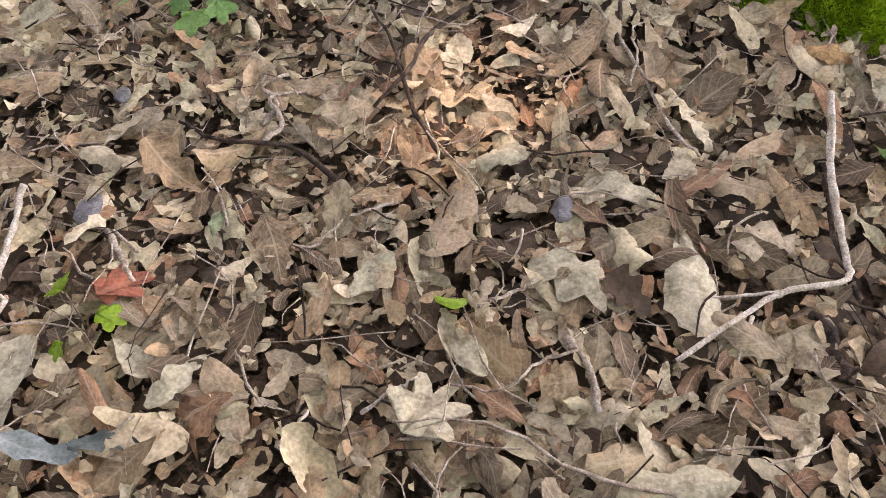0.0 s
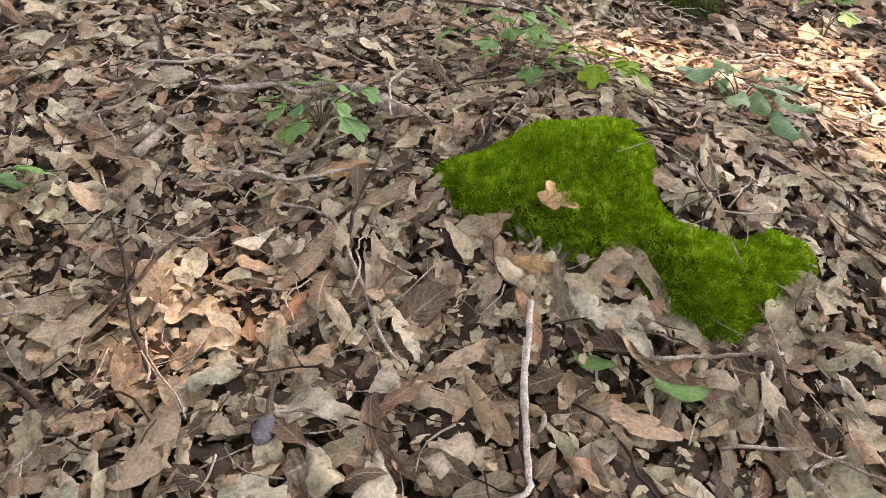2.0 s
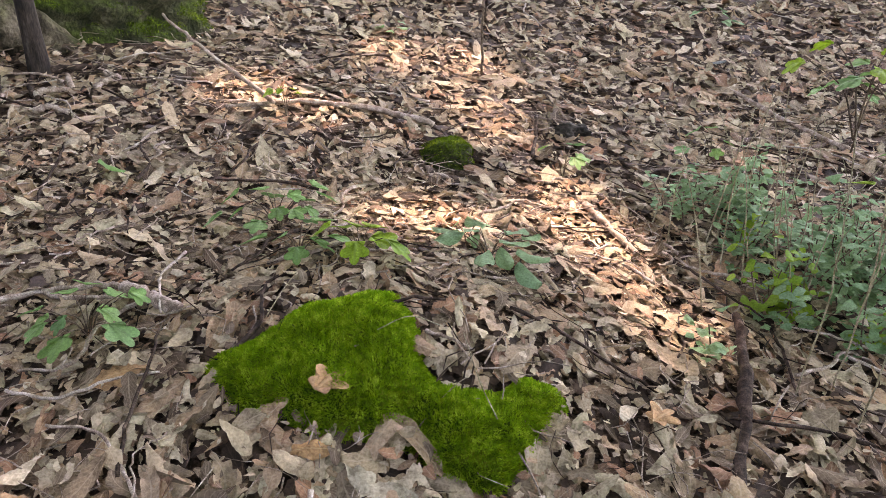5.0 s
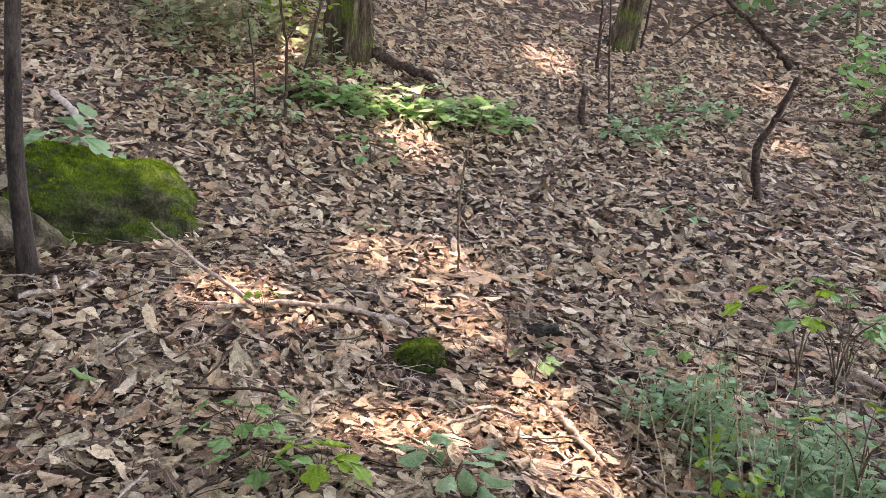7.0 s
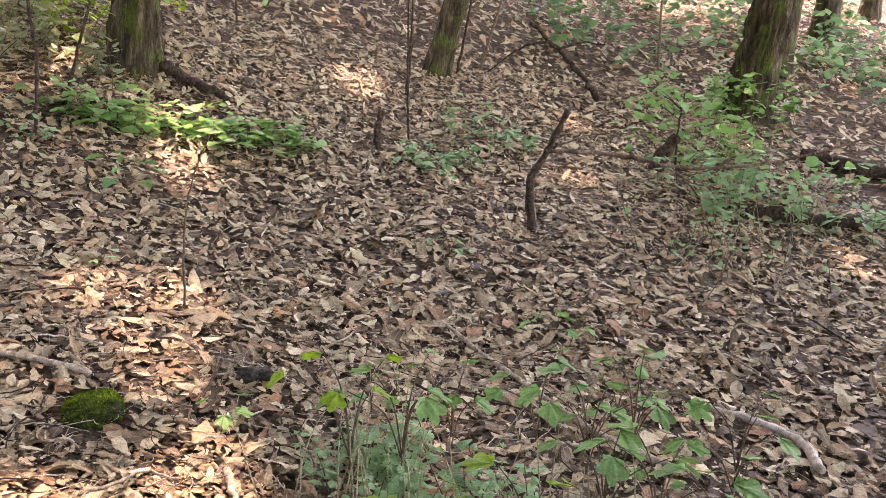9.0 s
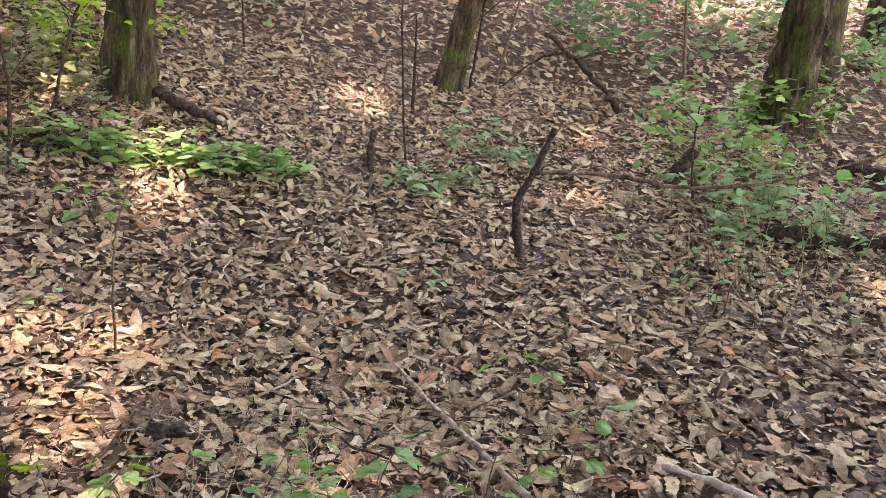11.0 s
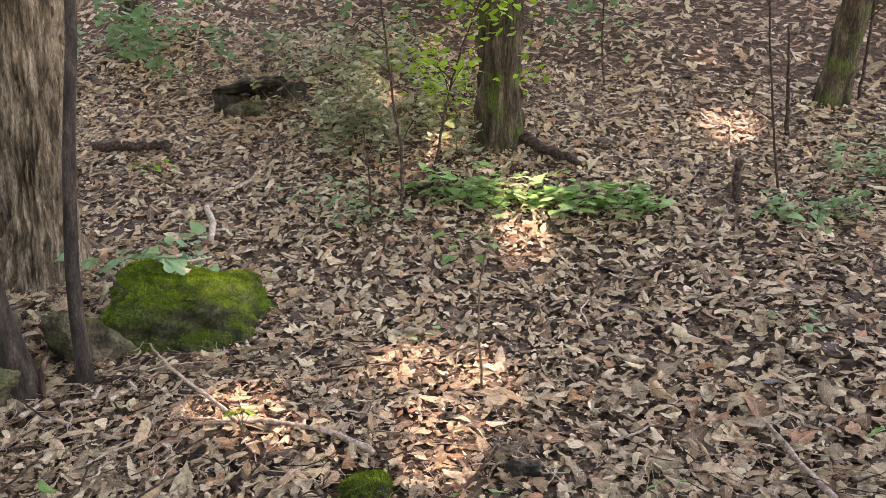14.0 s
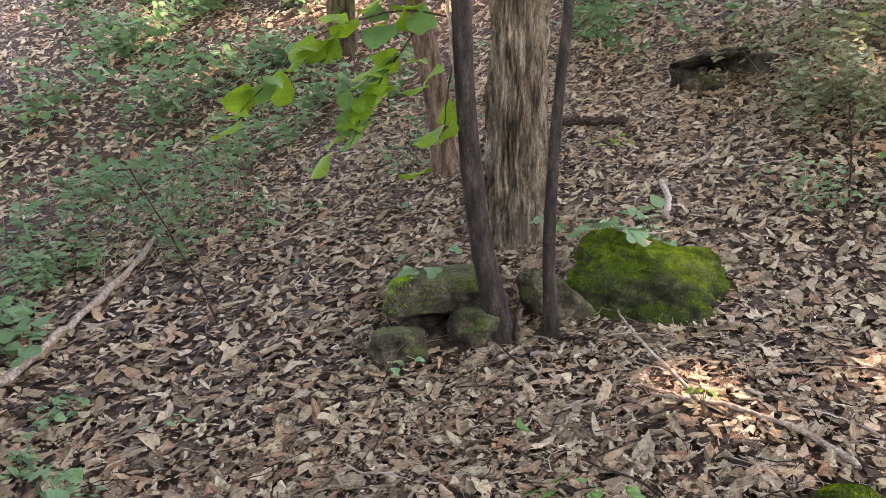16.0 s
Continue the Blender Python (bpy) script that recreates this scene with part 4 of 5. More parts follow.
# scattered twigs, countable near the path
twig_bank = []
for k in range(10):
    g = np.random.default_rng(900 + k)
    ln = g.uniform(0.14, 0.42)
    pts = [(0, 0, 0), (ln * 0.35, g.normal(0, 0.02), g.normal(0.005, 0.006)), (ln * 0.7, g.normal(0, 0.03), g.normal(0.008, 0.008)), (ln, g.normal(0, 0.04), 0)]
    pth = bent(pts, 5, 0.002, k)
    rr = g.uniform(0.0022, 0.007)
    twig_bank.append(tube_mesh("twig", pth, np.linspace(rr, rr * 0.55, len(pth)), 6, [M_STICK, M_STICK_DARK, M_STICK, M_STICK_PALE][k % 4], 0.1, k))
for k in range(230):
    x, y = (rng.uniform(-1.7, 1.9), rng.uniform(0.2, 3.4)) if k < 130 else (rng.uniform(-4.5, 4.5), rng.uniform(1.5, 8.0))
    ang = rng.uniform(0, 6.28)
    dz = (gz(x + 0.1 * math.cos(ang), y + 0.1 * math.sin(ang)) - gz(x, y)) / 0.1
    tw = thing("twig", "thin dry twig lying on fallen leaves", "twig", (x, y, gz(x, y) + 0.03), "twigs on the forest floor", data=twig_bank[k % 10])
    tw.rotation_euler = (rng.uniform(-0.3, 0.3), -math.atan(dz) + rng.normal(0, 0.05), ang)


# ---- saplings ----
def sapling(label, points, r0, r1, seed, leaves=0, mat=M_GREEN, twigs=2, size=0.06, spread=0.14, stem=M_STICK_DARK, at_top=True):
    """An upright thin stem, side twigs, and leaves near its end."""
    pth = bent(points, 8, 0.003, seed)
    base = np.array(points[0])
    ob = thing("sapling", label, "sapling", base)
    part("stem", tube_mesh("stem", pth - base, np.linspace(r0, r1, len(pth)), 7, stem, 0.1, seed), ob)
    g = np.random.default_rng(seed)
    tips = []
    for k in range(twigs):
        s = pth[int(len(pth) * g.uniform(0.3, 0.95))]
        e = s + g.normal(0, 1, 3) * (0.16, 0.16, 0.04) + (0, 0, 0.14)
        part("side_twig", tube_mesh("side_twig", bent([s - base, (s + e) / 2 - base + (0, 0, 0.01), e - base], 4), np.linspace(r1 * 0.9, r1 * 0.4, 9), 5, stem), ob)
        tips.append(e)
    if leaves:
        src = np.array([pth[-1], *tips]) if at_top else pth[len(pth) // 3:]
        sp = src[g.integers(0, len(src), leaves)] + g.normal(0, spread, (leaves, 3)) * (1, 1, 0.5)
        v, uv, L = leaf_batch(leaves, 5, 3, (size, size * 0.2), (0.55, 0.8), 0.05, 0.15, 0.4, seed + 3)
        part("foliage", leaf_mesh("foliage", v + (sp - base)[:, None], uv, 5, 3, mat), ob, kind="stuff")
    return ob


sapling("thin pale sapling stem with two green leaves", [(0.15, 3.79, 0.68), (0.15, 3.8, 1.04), (0.18, 3.8, 1.27), (0.26, 3.82, 1.52)], 0.007, 0.003, 31, 3, M_GREEN, 1, 0.08, 0.03, M_STEM)
sapling("dark bare sapling stem rising from leaf litter", [(-1.1, 5.5, 1.38), (-1.07, 5.52, 1.87), (-1.11, 5.52, 2.3), (-1.15, 5.5, 3.2)], 0.014, 0.007, 32, 0, twigs=5)
sapling("dark thin sapling stem", [(-1.28, 5.36, 1.36), (-1.27, 5.36, 1.7), (-1.3, 5.38, 2.1)], 0.009, 0.004, 33, 4, M_BLUEGREEN, 3)
sapling("very thin dark sapling with few twigs", [(1.5, 6.65, 1.42), (1.47, 6.65, 2.06), (1.46, 6.65, 2.94), (1.45, 6.65, 4.2)], 0.010, 0.006, 34, 0, twigs=4)
sapling("short grey dead sapling stem", [(1.58, 7.73, 1.85), (1.6, 7.73, 2.32), (1.61, 7.73, 2.8)], 0.02, 0.008, 35, 0, twigs=2)
sapling("thin sapling with sparse green leaves", [(-0.16, 8.61, 2.5), (-0.16, 8.61, 3.03), (-0.11, 8.62, 3.6)], 0.012, 0.005, 36, 90, M_BLUEGREEN, 6, 0.07, 0.3)
sapling("dark sapling stem beside a leaning tree", [(2.2, 8.51, 2.14), (2.3, 8.5, 2.76), (2.38, 8.5, 3.4), (2.45, 8.5, 4.4)], 0.016, 0.008, 37, 0, twigs=3)
sapling("pale slanting sapling stem", [(2.51, 8.78, 2.22), (2.66, 8.77, 2.79), (2.83, 8.75, 3.4), (3.1, 8.7, 4.2)], 0.02, 0.01, 38, 14, M_GREEN, 3, 0.1, 0.2, M_STEM)
sapling("upright grey sapling stem", [(4.45, 8.25, 1.86), (4.42, 8.26, 2.62), (4.4, 8.27, 3.3), (4.4, 8.3, 4.6)], 0.02, 0.01, 39, 0, twigs=4, stem=M_STEM)
sapling("thin leaning sapling up the slope", [(6.2, 9.4, gz(6.2, 9.4)), (6.35, 9.4, 3.2), (6.5, 9.5, 4.2)], 0.025, 0.012, 40, 40, M_LIME, 3, 0.1, 0.3)
sapling("young leafy sapling with bright yellow-green leaves", [(-1.08, 6.05, gz(-1.08, 6.05)), (-0.95, 6.07, 2.15), (-0.8, 6.12, 2.65), (-0.6, 6.18, 3.1)], 0.014, 0.006, 41, 210, M_LIME, 10, 0.075, 0.2, at_top=True)
sapling("green sapling by a dark stump", [(3.8, 6.3, gz(3.8, 6.3)), (3.78, 6.3, 1.6), (3.8, 6.28, 1.95)], 0.012, 0.005, 42, 70, M_GREEN, 7, 0.11, 0.2)


# ---- green undergrowth ----
def lobed_leaf(name, size, mat, lobes=5, seed=0, depth=0.32):
    """A flat lobed leaf with a raised midrib, stalk at the origin, growing along +x."""
    g = np.random.default_rng(seed)
    n, rings = 40, 4
    verts, uv = [(0.12 * size, 0, 0)], [(0.15, 0.5)]
    for k in range(1, rings + 1):
        for j in range(n):
            a = -math.pi + 2 * math.pi * j / n
            r = size * 0.5 * (1.04 - depth + depth * abs(math.cos(a * lobes / 2)) ** (0.8 + depth)) * (1 - 0.45 * max(0.0, -math.cos(a)) ** 4)
            x, y = 0.12 * size + 0.38 * size + r * math.cos(a) * k / rings - 0.38 * size * (1 - k / rings), r * math.sin(a) * k / rings * 0.95
            verts.append((x, y, 0.12 * abs(y) - 0.25 * x * x / size + 0.03 * size * math.sin(a * 3 + seed)))
            uv.append((min(max(x / size, 0), 1), 0.5 + y / size))
    faces = []
    for k in range(rings):
        for j in range(n):
            j2 = (j + 1) % n
            a, b = (0, 0) if k == 0 else (1 + (k - 1) * n + j, 1 + (k - 1) * n + j2)
            faces.append((a, 1 + k * n + j, 1 + k * n + j2) if k == 0 else (a, 1 + k * n + j, 1 + k * n + j2, b))
    me = bpy.data.meshes.new(name)
    me.from_pydata(verts, [], faces)
    lay = me.uv_layers.new(name="UVMap")
    for lp in me.loops:
        lay.data[lp.index].uv = uv[lp.vertex_index]
    me.materials.append(mat)
    me.polygons.foreach_set("use_smooth", [True] * len(me.polygons))
    return me


LOBED = {(m.name, k): lobed_leaf("leaf", 1.0, m, k, 3 + k, 0.44) for m in (M_GREEN, M_LIME, M_BLUEGREEN) for k in (3, 5)}
OVAL = {}
for m in (M_GREEN, M_LIME, M_BLUEGREEN, M_PALEGREEN):
    v, uv, L = leaf_batch(1, 9, 5, (1.0, 0.0), (0.62, 0.66), 0.0, 0.1, 0.0, 77, np.zeros(1))
    OVAL[m.name] = leaf_mesh("leaf", v + (0.5, 0, 0), uv, 9, 5, m)


def seedling(label, at, leaves, size, height, spread, seed, mat=M_GREEN, lobes=5, category="seedling", group="", level=(0.6, 1.15)):
    """A small plant: thin stems, and each leaf a part at a stem's end."""
    g = np.random.default_rng(seed)
    x, y = at
    base = np.array([x, y, gz(x, y)])
    ob = thing("seedling", label, category, base, group)
    if height > 0.4:
        line = bent([(0, 0, 0), (0.02, -0.015, height * 0.45), (0, 0, height * 0.86)], 6, 0.002, seed)
        part("stem", tube_mesh("stem", line, np.linspace(0.0026, 0.0014, len(line)), 6, M_GRASS), ob)
    for k in range(leaves):
        a = k * 2.4 + g.uniform(-0.4, 0.4)
        rr = spread * math.sqrt((k + 0.5) / leaves)
        tip = np.array([rr * math.cos(a), rr * math.sin(a), 0.0])
        tip[2] = gz(x + tip[0], y + tip[1]) - base[2] + 0.03 + height * g.uniform(*level)
        foot = (0, 0, tip[2] * 0.8) if height > 0.4 else (0, 0, 0)
        line = bent([foot, tip * (0.35, 0.35, 0.93 if height > 0.4 else 0.65), tip], 5)
        part("stalk", tube_mesh("stalk", line, np.linspace(0.0022, 0.0012, len(line)), 5, M_STEM), ob)
        leaf = part("leaf", LOBED[mat.name, lobes] if lobes else OVAL[mat.name], ob)
        s = size * g.uniform(0.7, 1.2)
        leaf.matrix_basis = Matrix.Translation(Vector(tip)) @ pose(0, 0, 0, g.uniform(-22, 22), g.uniform(-5, 25), math.degrees(a)) @ Matrix.Diagonal((s, s, s, 1))
    return ob


seedling("small green seedling with lobed leaves", (-0.53, 2.13), 13, 0.08, 0.09, 0.15, 1, M_GREEN, 5)
seedling("small green lobed seedling among brown leaves", (-0.42, 1.9), 7, 0.08, 0.06, 0.09, 2, M_GREEN, 5)
seedling("small plant with three bright green leaves", (-0.25, 1.88), 7, 0.09, 0.07, 0.09, 3, M_LIME, 5)
seedling("clover-like plant with rounded dull green leaves", (0.11, 1.94), 11, 0.085, 0.07, 0.12, 4, M_BLUEGREEN, 0)
seedling("small dull green seedling", (0.05, 2.1), 4, 0.05, 0.05, 0.07, 5, M_BLUEGREEN, 3)
seedling("small green seedling in leaf litter", (-0.87, 1.57), 11, 0.085, 0.08, 0.11, 6, M_GREEN, 5)
seedling("two-leaved bright green seedling", (-0.055, 1.06), 2, 0.085, 0.02, 0.05, 7, M_GREEN, 0)
seedling("small green plant with round leaves", (-1.5, 1.07), 11, 0.08, 0.07, 0.13, 8, M_GREEN, 5)
seedling("tiny green seedling with three leaves", (-1.27, 0.33), 3, 0.05, 0.03, 0.05, 9, M_LIME, 5)
seedling("single small bright green leaf shoot", (-0.79, 0.55), 1, 0.045, 0.03, 0.01, 10, M_LIME, 0)
seedling("low dull green seedling", (-0.32, 4.12), 4, 0.07, 0.05, 0.08, 11, M_BLUEGREEN, 0)
seedling("green fern-like seedling on the slope", (-0.42, 5.1), 12, 0.09, 0.14, 0.2, 12, M_GREEN, 3)
seedling("broad-leaved green seedling at the foot of the slope", (2.25, 3.36), 3, 0.13, 0.06, 0.08, 13, M_GREEN, 0)
seedling("low green seedling on the leaf litter", (1.58, 4.7), 6, 0.07, 0.06, 0.12, 14, M_BLUEGREEN, 3)
seedling("small green seedling on brown leaves", (-2.4, 1.24), 4, 0.08, 0.05, 0.08, 15, M_BLUEGREEN, 0)
seedling("light green lobed seedling on the slope", (1.1, 3.1), 5, 0.08, 0.08, 0.14, 16, M_GREEN, 5)
seedling("green seedling among leaf litter", (-2.05, 2.28), 9, 0.07, 0.09, 0.16, 17, M_BLUEGREEN, 3)
seedling("dark glossy green leaf in the leaf litter", (-1.19, 2.4), 1, 0.11, 0.03, 0.02, 18, M_GREEN, 0)
seedling("young maple-like seedling with pale green leaves", (1.98, 3.75), 6, 0.08, 0.06, 0.14, 19, M_GREEN, 5)
seedling("yellow-green seedling by a dark root", (-3.3, 5.3), 9, 0.08, 0.1, 0.16, 20, M_LIME, 3)


def undergrowth(name, label, centre, spread, height, leaves, size, mat, seed, stems=20, lobed=False, category="plant", grass=0, flat=0.35):
    """A clump of thin stems with many small leaves, and dry grass stems."""
    g = np.random.default_rng(seed)
    cx, cy = centre
    base = np.array([cx, cy, gz(cx, cy)])
    ob = thing(name, label, category, base)
    roots = g.normal(0, 1, (stems, 2)) * np.array(spread) * 0.8 + centre
    tops = []
    for k, (x, y) in enumerate(roots):
        z = gz(x, y)
        e = np.array([x, y, z]) + g.normal(0, 1, 3) * (height * 0.35, height * 0.35, 0) + (0, 0, height * g.uniform(0.5, 1.2))
        line = bent([(x, y, z), (np.array([x, y, z]) + e) / 2 + g.normal(0, 0.02, 3), e], 5)
        tops.append(line[2:])
        part("stem", tube_mesh("stem", line - base, np.linspace(0.003, 0.0015, len(line)), 5, M_STEM, cap=False), ob)
    tops = np.concatenate(tops)
    sp = tops[g.integers(0, len(tops), leaves)] + g.normal(0, size * 0.75, (leaves, 3))
    sp[:, 2] = np.maximum(sp[:, 2], ground_z(sp[:, 0], sp[:, 1]) + 0.03)
    v, uv, L = leaf_batch(leaves, 6, 3, (size, size * 0.25), (0.5, 0.85), 0.35 if lobed else 0.06, 0.15, flat, seed + 9)
    part("foliage", leaf_mesh("foliage", v + (sp - base)[:, None], uv, 6, 3, mat), ob, kind="stuff")
    for k in range(grass):
        x, y = g.normal(0, 1, 2) * np.array(spread) + centre
        z = gz(x, y)
        e = np.array([x, y, z]) + (g.normal(0, 0.16), g.normal(0, 0.16), g.uniform(0.3, 0.65))
        line = bent([(x, y, z), (np.array([x, y, z]) + e) / 2 + g.normal(0, 0.03, 3), e], 5)
        part("grass_stem", tube_mesh("grass_stem", line - base, np.linspace(0.0028, 0.001, len(line)), 4, M_GRASS, cap=False), ob)
    return ob


undergrowth("leafy_herb", "dense dull green herb with small leaves and dry stems", (1.22, 2.12), (0.25, 0.27), 0.24, 1100, 0.036, M_BLUEGREEN, 1, 46, True, grass=14, flat=0.22)
undergrowth("leafy_herb", "green herb with small lobed leaves beside leaf litter", (0.95, 2.42), (0.14, 0.15), 0.14, 260, 0.036, M_BLUEGREEN, 2, 14, True, grass=3, flat=0.22)
undergrowth("leafy_herb", "fine-leaved dull green herb among lobed seedlings", (1.0, 2.66), (0.13, 0.16), 0.15, 420, 0.034, M_BLUEGREEN, 31, 22, True, grass=4, flat=0.25)
undergrowth("leafy_herb", "light yellow-green herb with dry grass stems", (1.0, 1.98), (0.09, 0.1), 0.18, 120, 0.04, M_LIME, 3, 8, True, grass=9)
for k, (x, y, h, n, sz) in enumerate([(0.86, 1.58, 0.83, 5, 0.075), (0.97, 1.62, 0.8, 5, 0.075), (1.38, 1.53, 0.75, 6, 0.085), (1.56, 1.81, 0.75, 6, 0.085), (1.34, 1.89, 0.72, 5, 0.08), (1.2, 1.46, 0.68, 6, 0.085),
                                      (1.47, 1.47, 0.74, 6, 0.085), (1.42, 1.74, 0.73, 6, 0.085), (1.55, 1.36, 0.72, 5, 0.085), (1.11, 1.83, 0.69, 4, 0.07), (0.98, 1.5, 0.6, 4, 0.08), (1.75, 1.66, 0.72, 5, 0.085)]):
    seedling("slender young plant with lobed light green leaves", (x, y), n, sz * 0.8, h, 0.13, 120 + k, M_GREEN if k % 5 else M_LIME, 5, "seedling", "young plants at the path's edge", (0.93, 1.05))
for k, (x, y) in enumerate([(1.9, 2.62), (2.05, 3.05), (1.86, 2.95), (0.44, 2.85), (2.1, 2.35)]):
    seedling("low young plant with lobed green leaves", (x, y), 4, 0.08, 0.1, 0.12, 160 + k, M_GREEN, 5)
seedling("small tuft of yellow-green leaves by a broken branch", (-0.67, 3.0), 5, 0.05, 0.1, 0.04, 140, M_LIME, 3)
undergrowth("herb_patch", "band of fresh green broad-leaved herbs", (0.1, 6.08), (0.5, 0.12), 0.13, 270, 0.1, M_HERB, 6, 36, flat=0.2)
undergrowth("herb_patch", "fresh green broad-leaved herbs below a tree", (-0.6, 6.02), (0.3, 0.12), 0.13, 120, 0.11, M_HERB, 7, 20, flat=0.2)
undergrowth("leafy_herb", "dull green low herb on the slope", (1.85, 6.2), (0.22, 0.15), 0.12, 150, 0.07, M_BLUEGREEN, 8, 16, True)
undergrowth("leafy_herb", "sparse green herbs near a dead branch", (2.35, 6.9), (0.3, 0.25), 0.14, 110, 0.08, M_BLUEGREEN, 9, 14, True)
undergrowth("shrub", "pale grey-green leafy shrub below a tree", (-1.85, 6.75), (0.42, 0.32), 0.5, 800, 0.07, M_PALEGREEN, 10, 30, category="shrub", grass=10, flat=0.3)
undergrowth("shrub", "pale sunlit shrub with thin twigs beside a mossy trunk", (-2.5, 7.2), (0.4, 0.3), 0.5, 420, 0.07, M_PALEGREEN, 29, 22, category="shrub", grass=8, flat=0.3)
undergrowth("shrub", "yellow-green leafy shrub behind a mossy trunk", (-1.4, 7.5), (0.35, 0.25), 0.6, 320, 0.08, M_LIME, 30, 18, category="shrub", flat=0.3)
undergrowth("shrub", "grey-green undergrowth up the slope", (-3.0, 8.3), (0.7, 0.5), 0.5, 420, 0.1, M_PALEGREEN, 11, 26, category="shrub")
undergrowth("shrub", "sparse leafy shrub at a tree's foot", (-1.1, 6.55), (0.2, 0.15), 0.3, 110, 0.08, M_PALEGREEN, 12, 10, category="shrub")
undergrowth("shrub", "dull green shrub with small leaves", (-5.7, 1.95), (0.65, 0.42), 0.45, 430, 0.07, M_SHADEGREEN, 13, 34, category="shrub", grass=14)
undergrowth("shrub", "grey-green leafy shrub on the slope", (-6.6, 2.9), (0.5, 0.4), 0.45, 240, 0.08, M_SHADEGREEN, 14, 22, category="shrub", grass=6)
undergrowth("fern", "dull green ferns beside a fallen branch", (-5.4, 1.2), (0.35, 0.22), 0.2, 320, 0.07, M_BLUEGREEN, 15, 20, category="fern", flat=0.25)
undergrowth("leafy_herb", "broad dull green leaves at the slope's edge", (-4.2, 0.75), (0.3, 0.2), 0.2, 70, 0.12, M_BLUEGREEN, 16, 14)
undergrowth("leafy_herb", "low green herb on leaf litter", (-2.4, 0.75), (0.3, 0.12), 0.1, 130, 0.055, M_BLUEGREEN, 17, 14, True)
undergrowth("shrub", "blue-green bush up the slope", (-9.5, 3.2), (0.55, 0.5), 0.8, 360, 0.12, M_SHADEGREEN, 18, 20, category="shrub")
undergrowth("shrub", "grey-green undergrowth far up the slope", (-7.2, 5.2), (0.8, 0.6), 0.5, 300, 0.11, M_SHADEGREEN, 19, 24, category="shrub")
undergrowth("shrub", "leafy green shrub in front of a trunk", (4.6, 6.9), (0.45, 0.35), 0.4, 210, 0.1, M_GREEN, 20, 26, category="shrub", flat=0.3)
undergrowth("shrub", "dense green shrub at the slope's side", (4.3, 5.6), (0.5, 0.4), 0.35, 420, 0.085, M_BLUEGREEN, 21, 30, category="shrub", grass=10)
undergrowth("shrub", "green shrub beside a grey-green trunk", (5.3, 8.0), (0.4, 0.25), 0.5, 260, 0.11, M_GREEN, 22, 22, category="shrub", flat=0.3)
undergrowth("shrub", "tall green undergrowth on the upper slope", (4.4, 10.3), (0.9, 0.6), 0.9, 420, 0.13, M_SHADEGREEN, 23, 26, category="shrub")
undergrowth("shrub", "green undergrowth on the upper slope", (-2.2, 10.2), (1.2, 0.6), 0.7, 420, 0.13, M_SHADEGREEN, 24, 26, category="shrub")
undergrowth("shrub", "green undergrowth by a far trunk", (-5.6, 7.4), (0.9, 0.6), 0.6, 420, 0.12, M_SHADEGREEN, 25, 26, category="shrub")
undergrowth("shrub", "twiggy grey-green shrub with dry stems", (3.35, 4.75), (0.3, 0.3), 0.3, 90, 0.05, M_BLUEGREEN, 26, 26, category="shrub", grass=26)
undergrowth("leafy_herb", "small green herb behind a thin trunk", (-2.0, 4.2), (0.2, 0.12), 0.25, 60, 0.09, M_BLUEGREEN, 27, 10)
undergrowth("leafy_herb", "green herbs on the slope above leaf litter", (-1.55, 5.45), (0.3, 0.15), 0.16, 110, 0.06, M_BLUEGREEN, 28, 14, True)


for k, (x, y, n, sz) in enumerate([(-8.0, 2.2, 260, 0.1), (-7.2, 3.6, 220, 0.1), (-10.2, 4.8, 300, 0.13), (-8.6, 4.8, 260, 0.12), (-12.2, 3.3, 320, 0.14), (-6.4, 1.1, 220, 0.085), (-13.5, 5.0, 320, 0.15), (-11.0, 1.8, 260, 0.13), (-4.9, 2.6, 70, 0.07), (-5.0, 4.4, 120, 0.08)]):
    undergrowth("shrub", "low dull green undergrowth with dry stems on the slope", (x, y), (0.75, 0.55), 0.35 + 0.02 * k, int(n * 0.85), sz * 1.15, M_SHADEGREEN, 70 + k, 22, category="shrub", grass=12)

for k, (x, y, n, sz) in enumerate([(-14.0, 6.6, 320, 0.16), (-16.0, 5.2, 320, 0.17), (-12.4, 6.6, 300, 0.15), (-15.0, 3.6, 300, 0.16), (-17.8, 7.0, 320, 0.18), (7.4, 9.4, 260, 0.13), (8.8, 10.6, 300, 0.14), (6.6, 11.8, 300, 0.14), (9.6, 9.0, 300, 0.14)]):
    undergrowth("shrub", "shaded green undergrowth far up the slope", (x, y), (0.95, 0.7), 0.5, n, sz, M_SHADEGREEN, 200 + k, 16, category="shrub", grass=4)

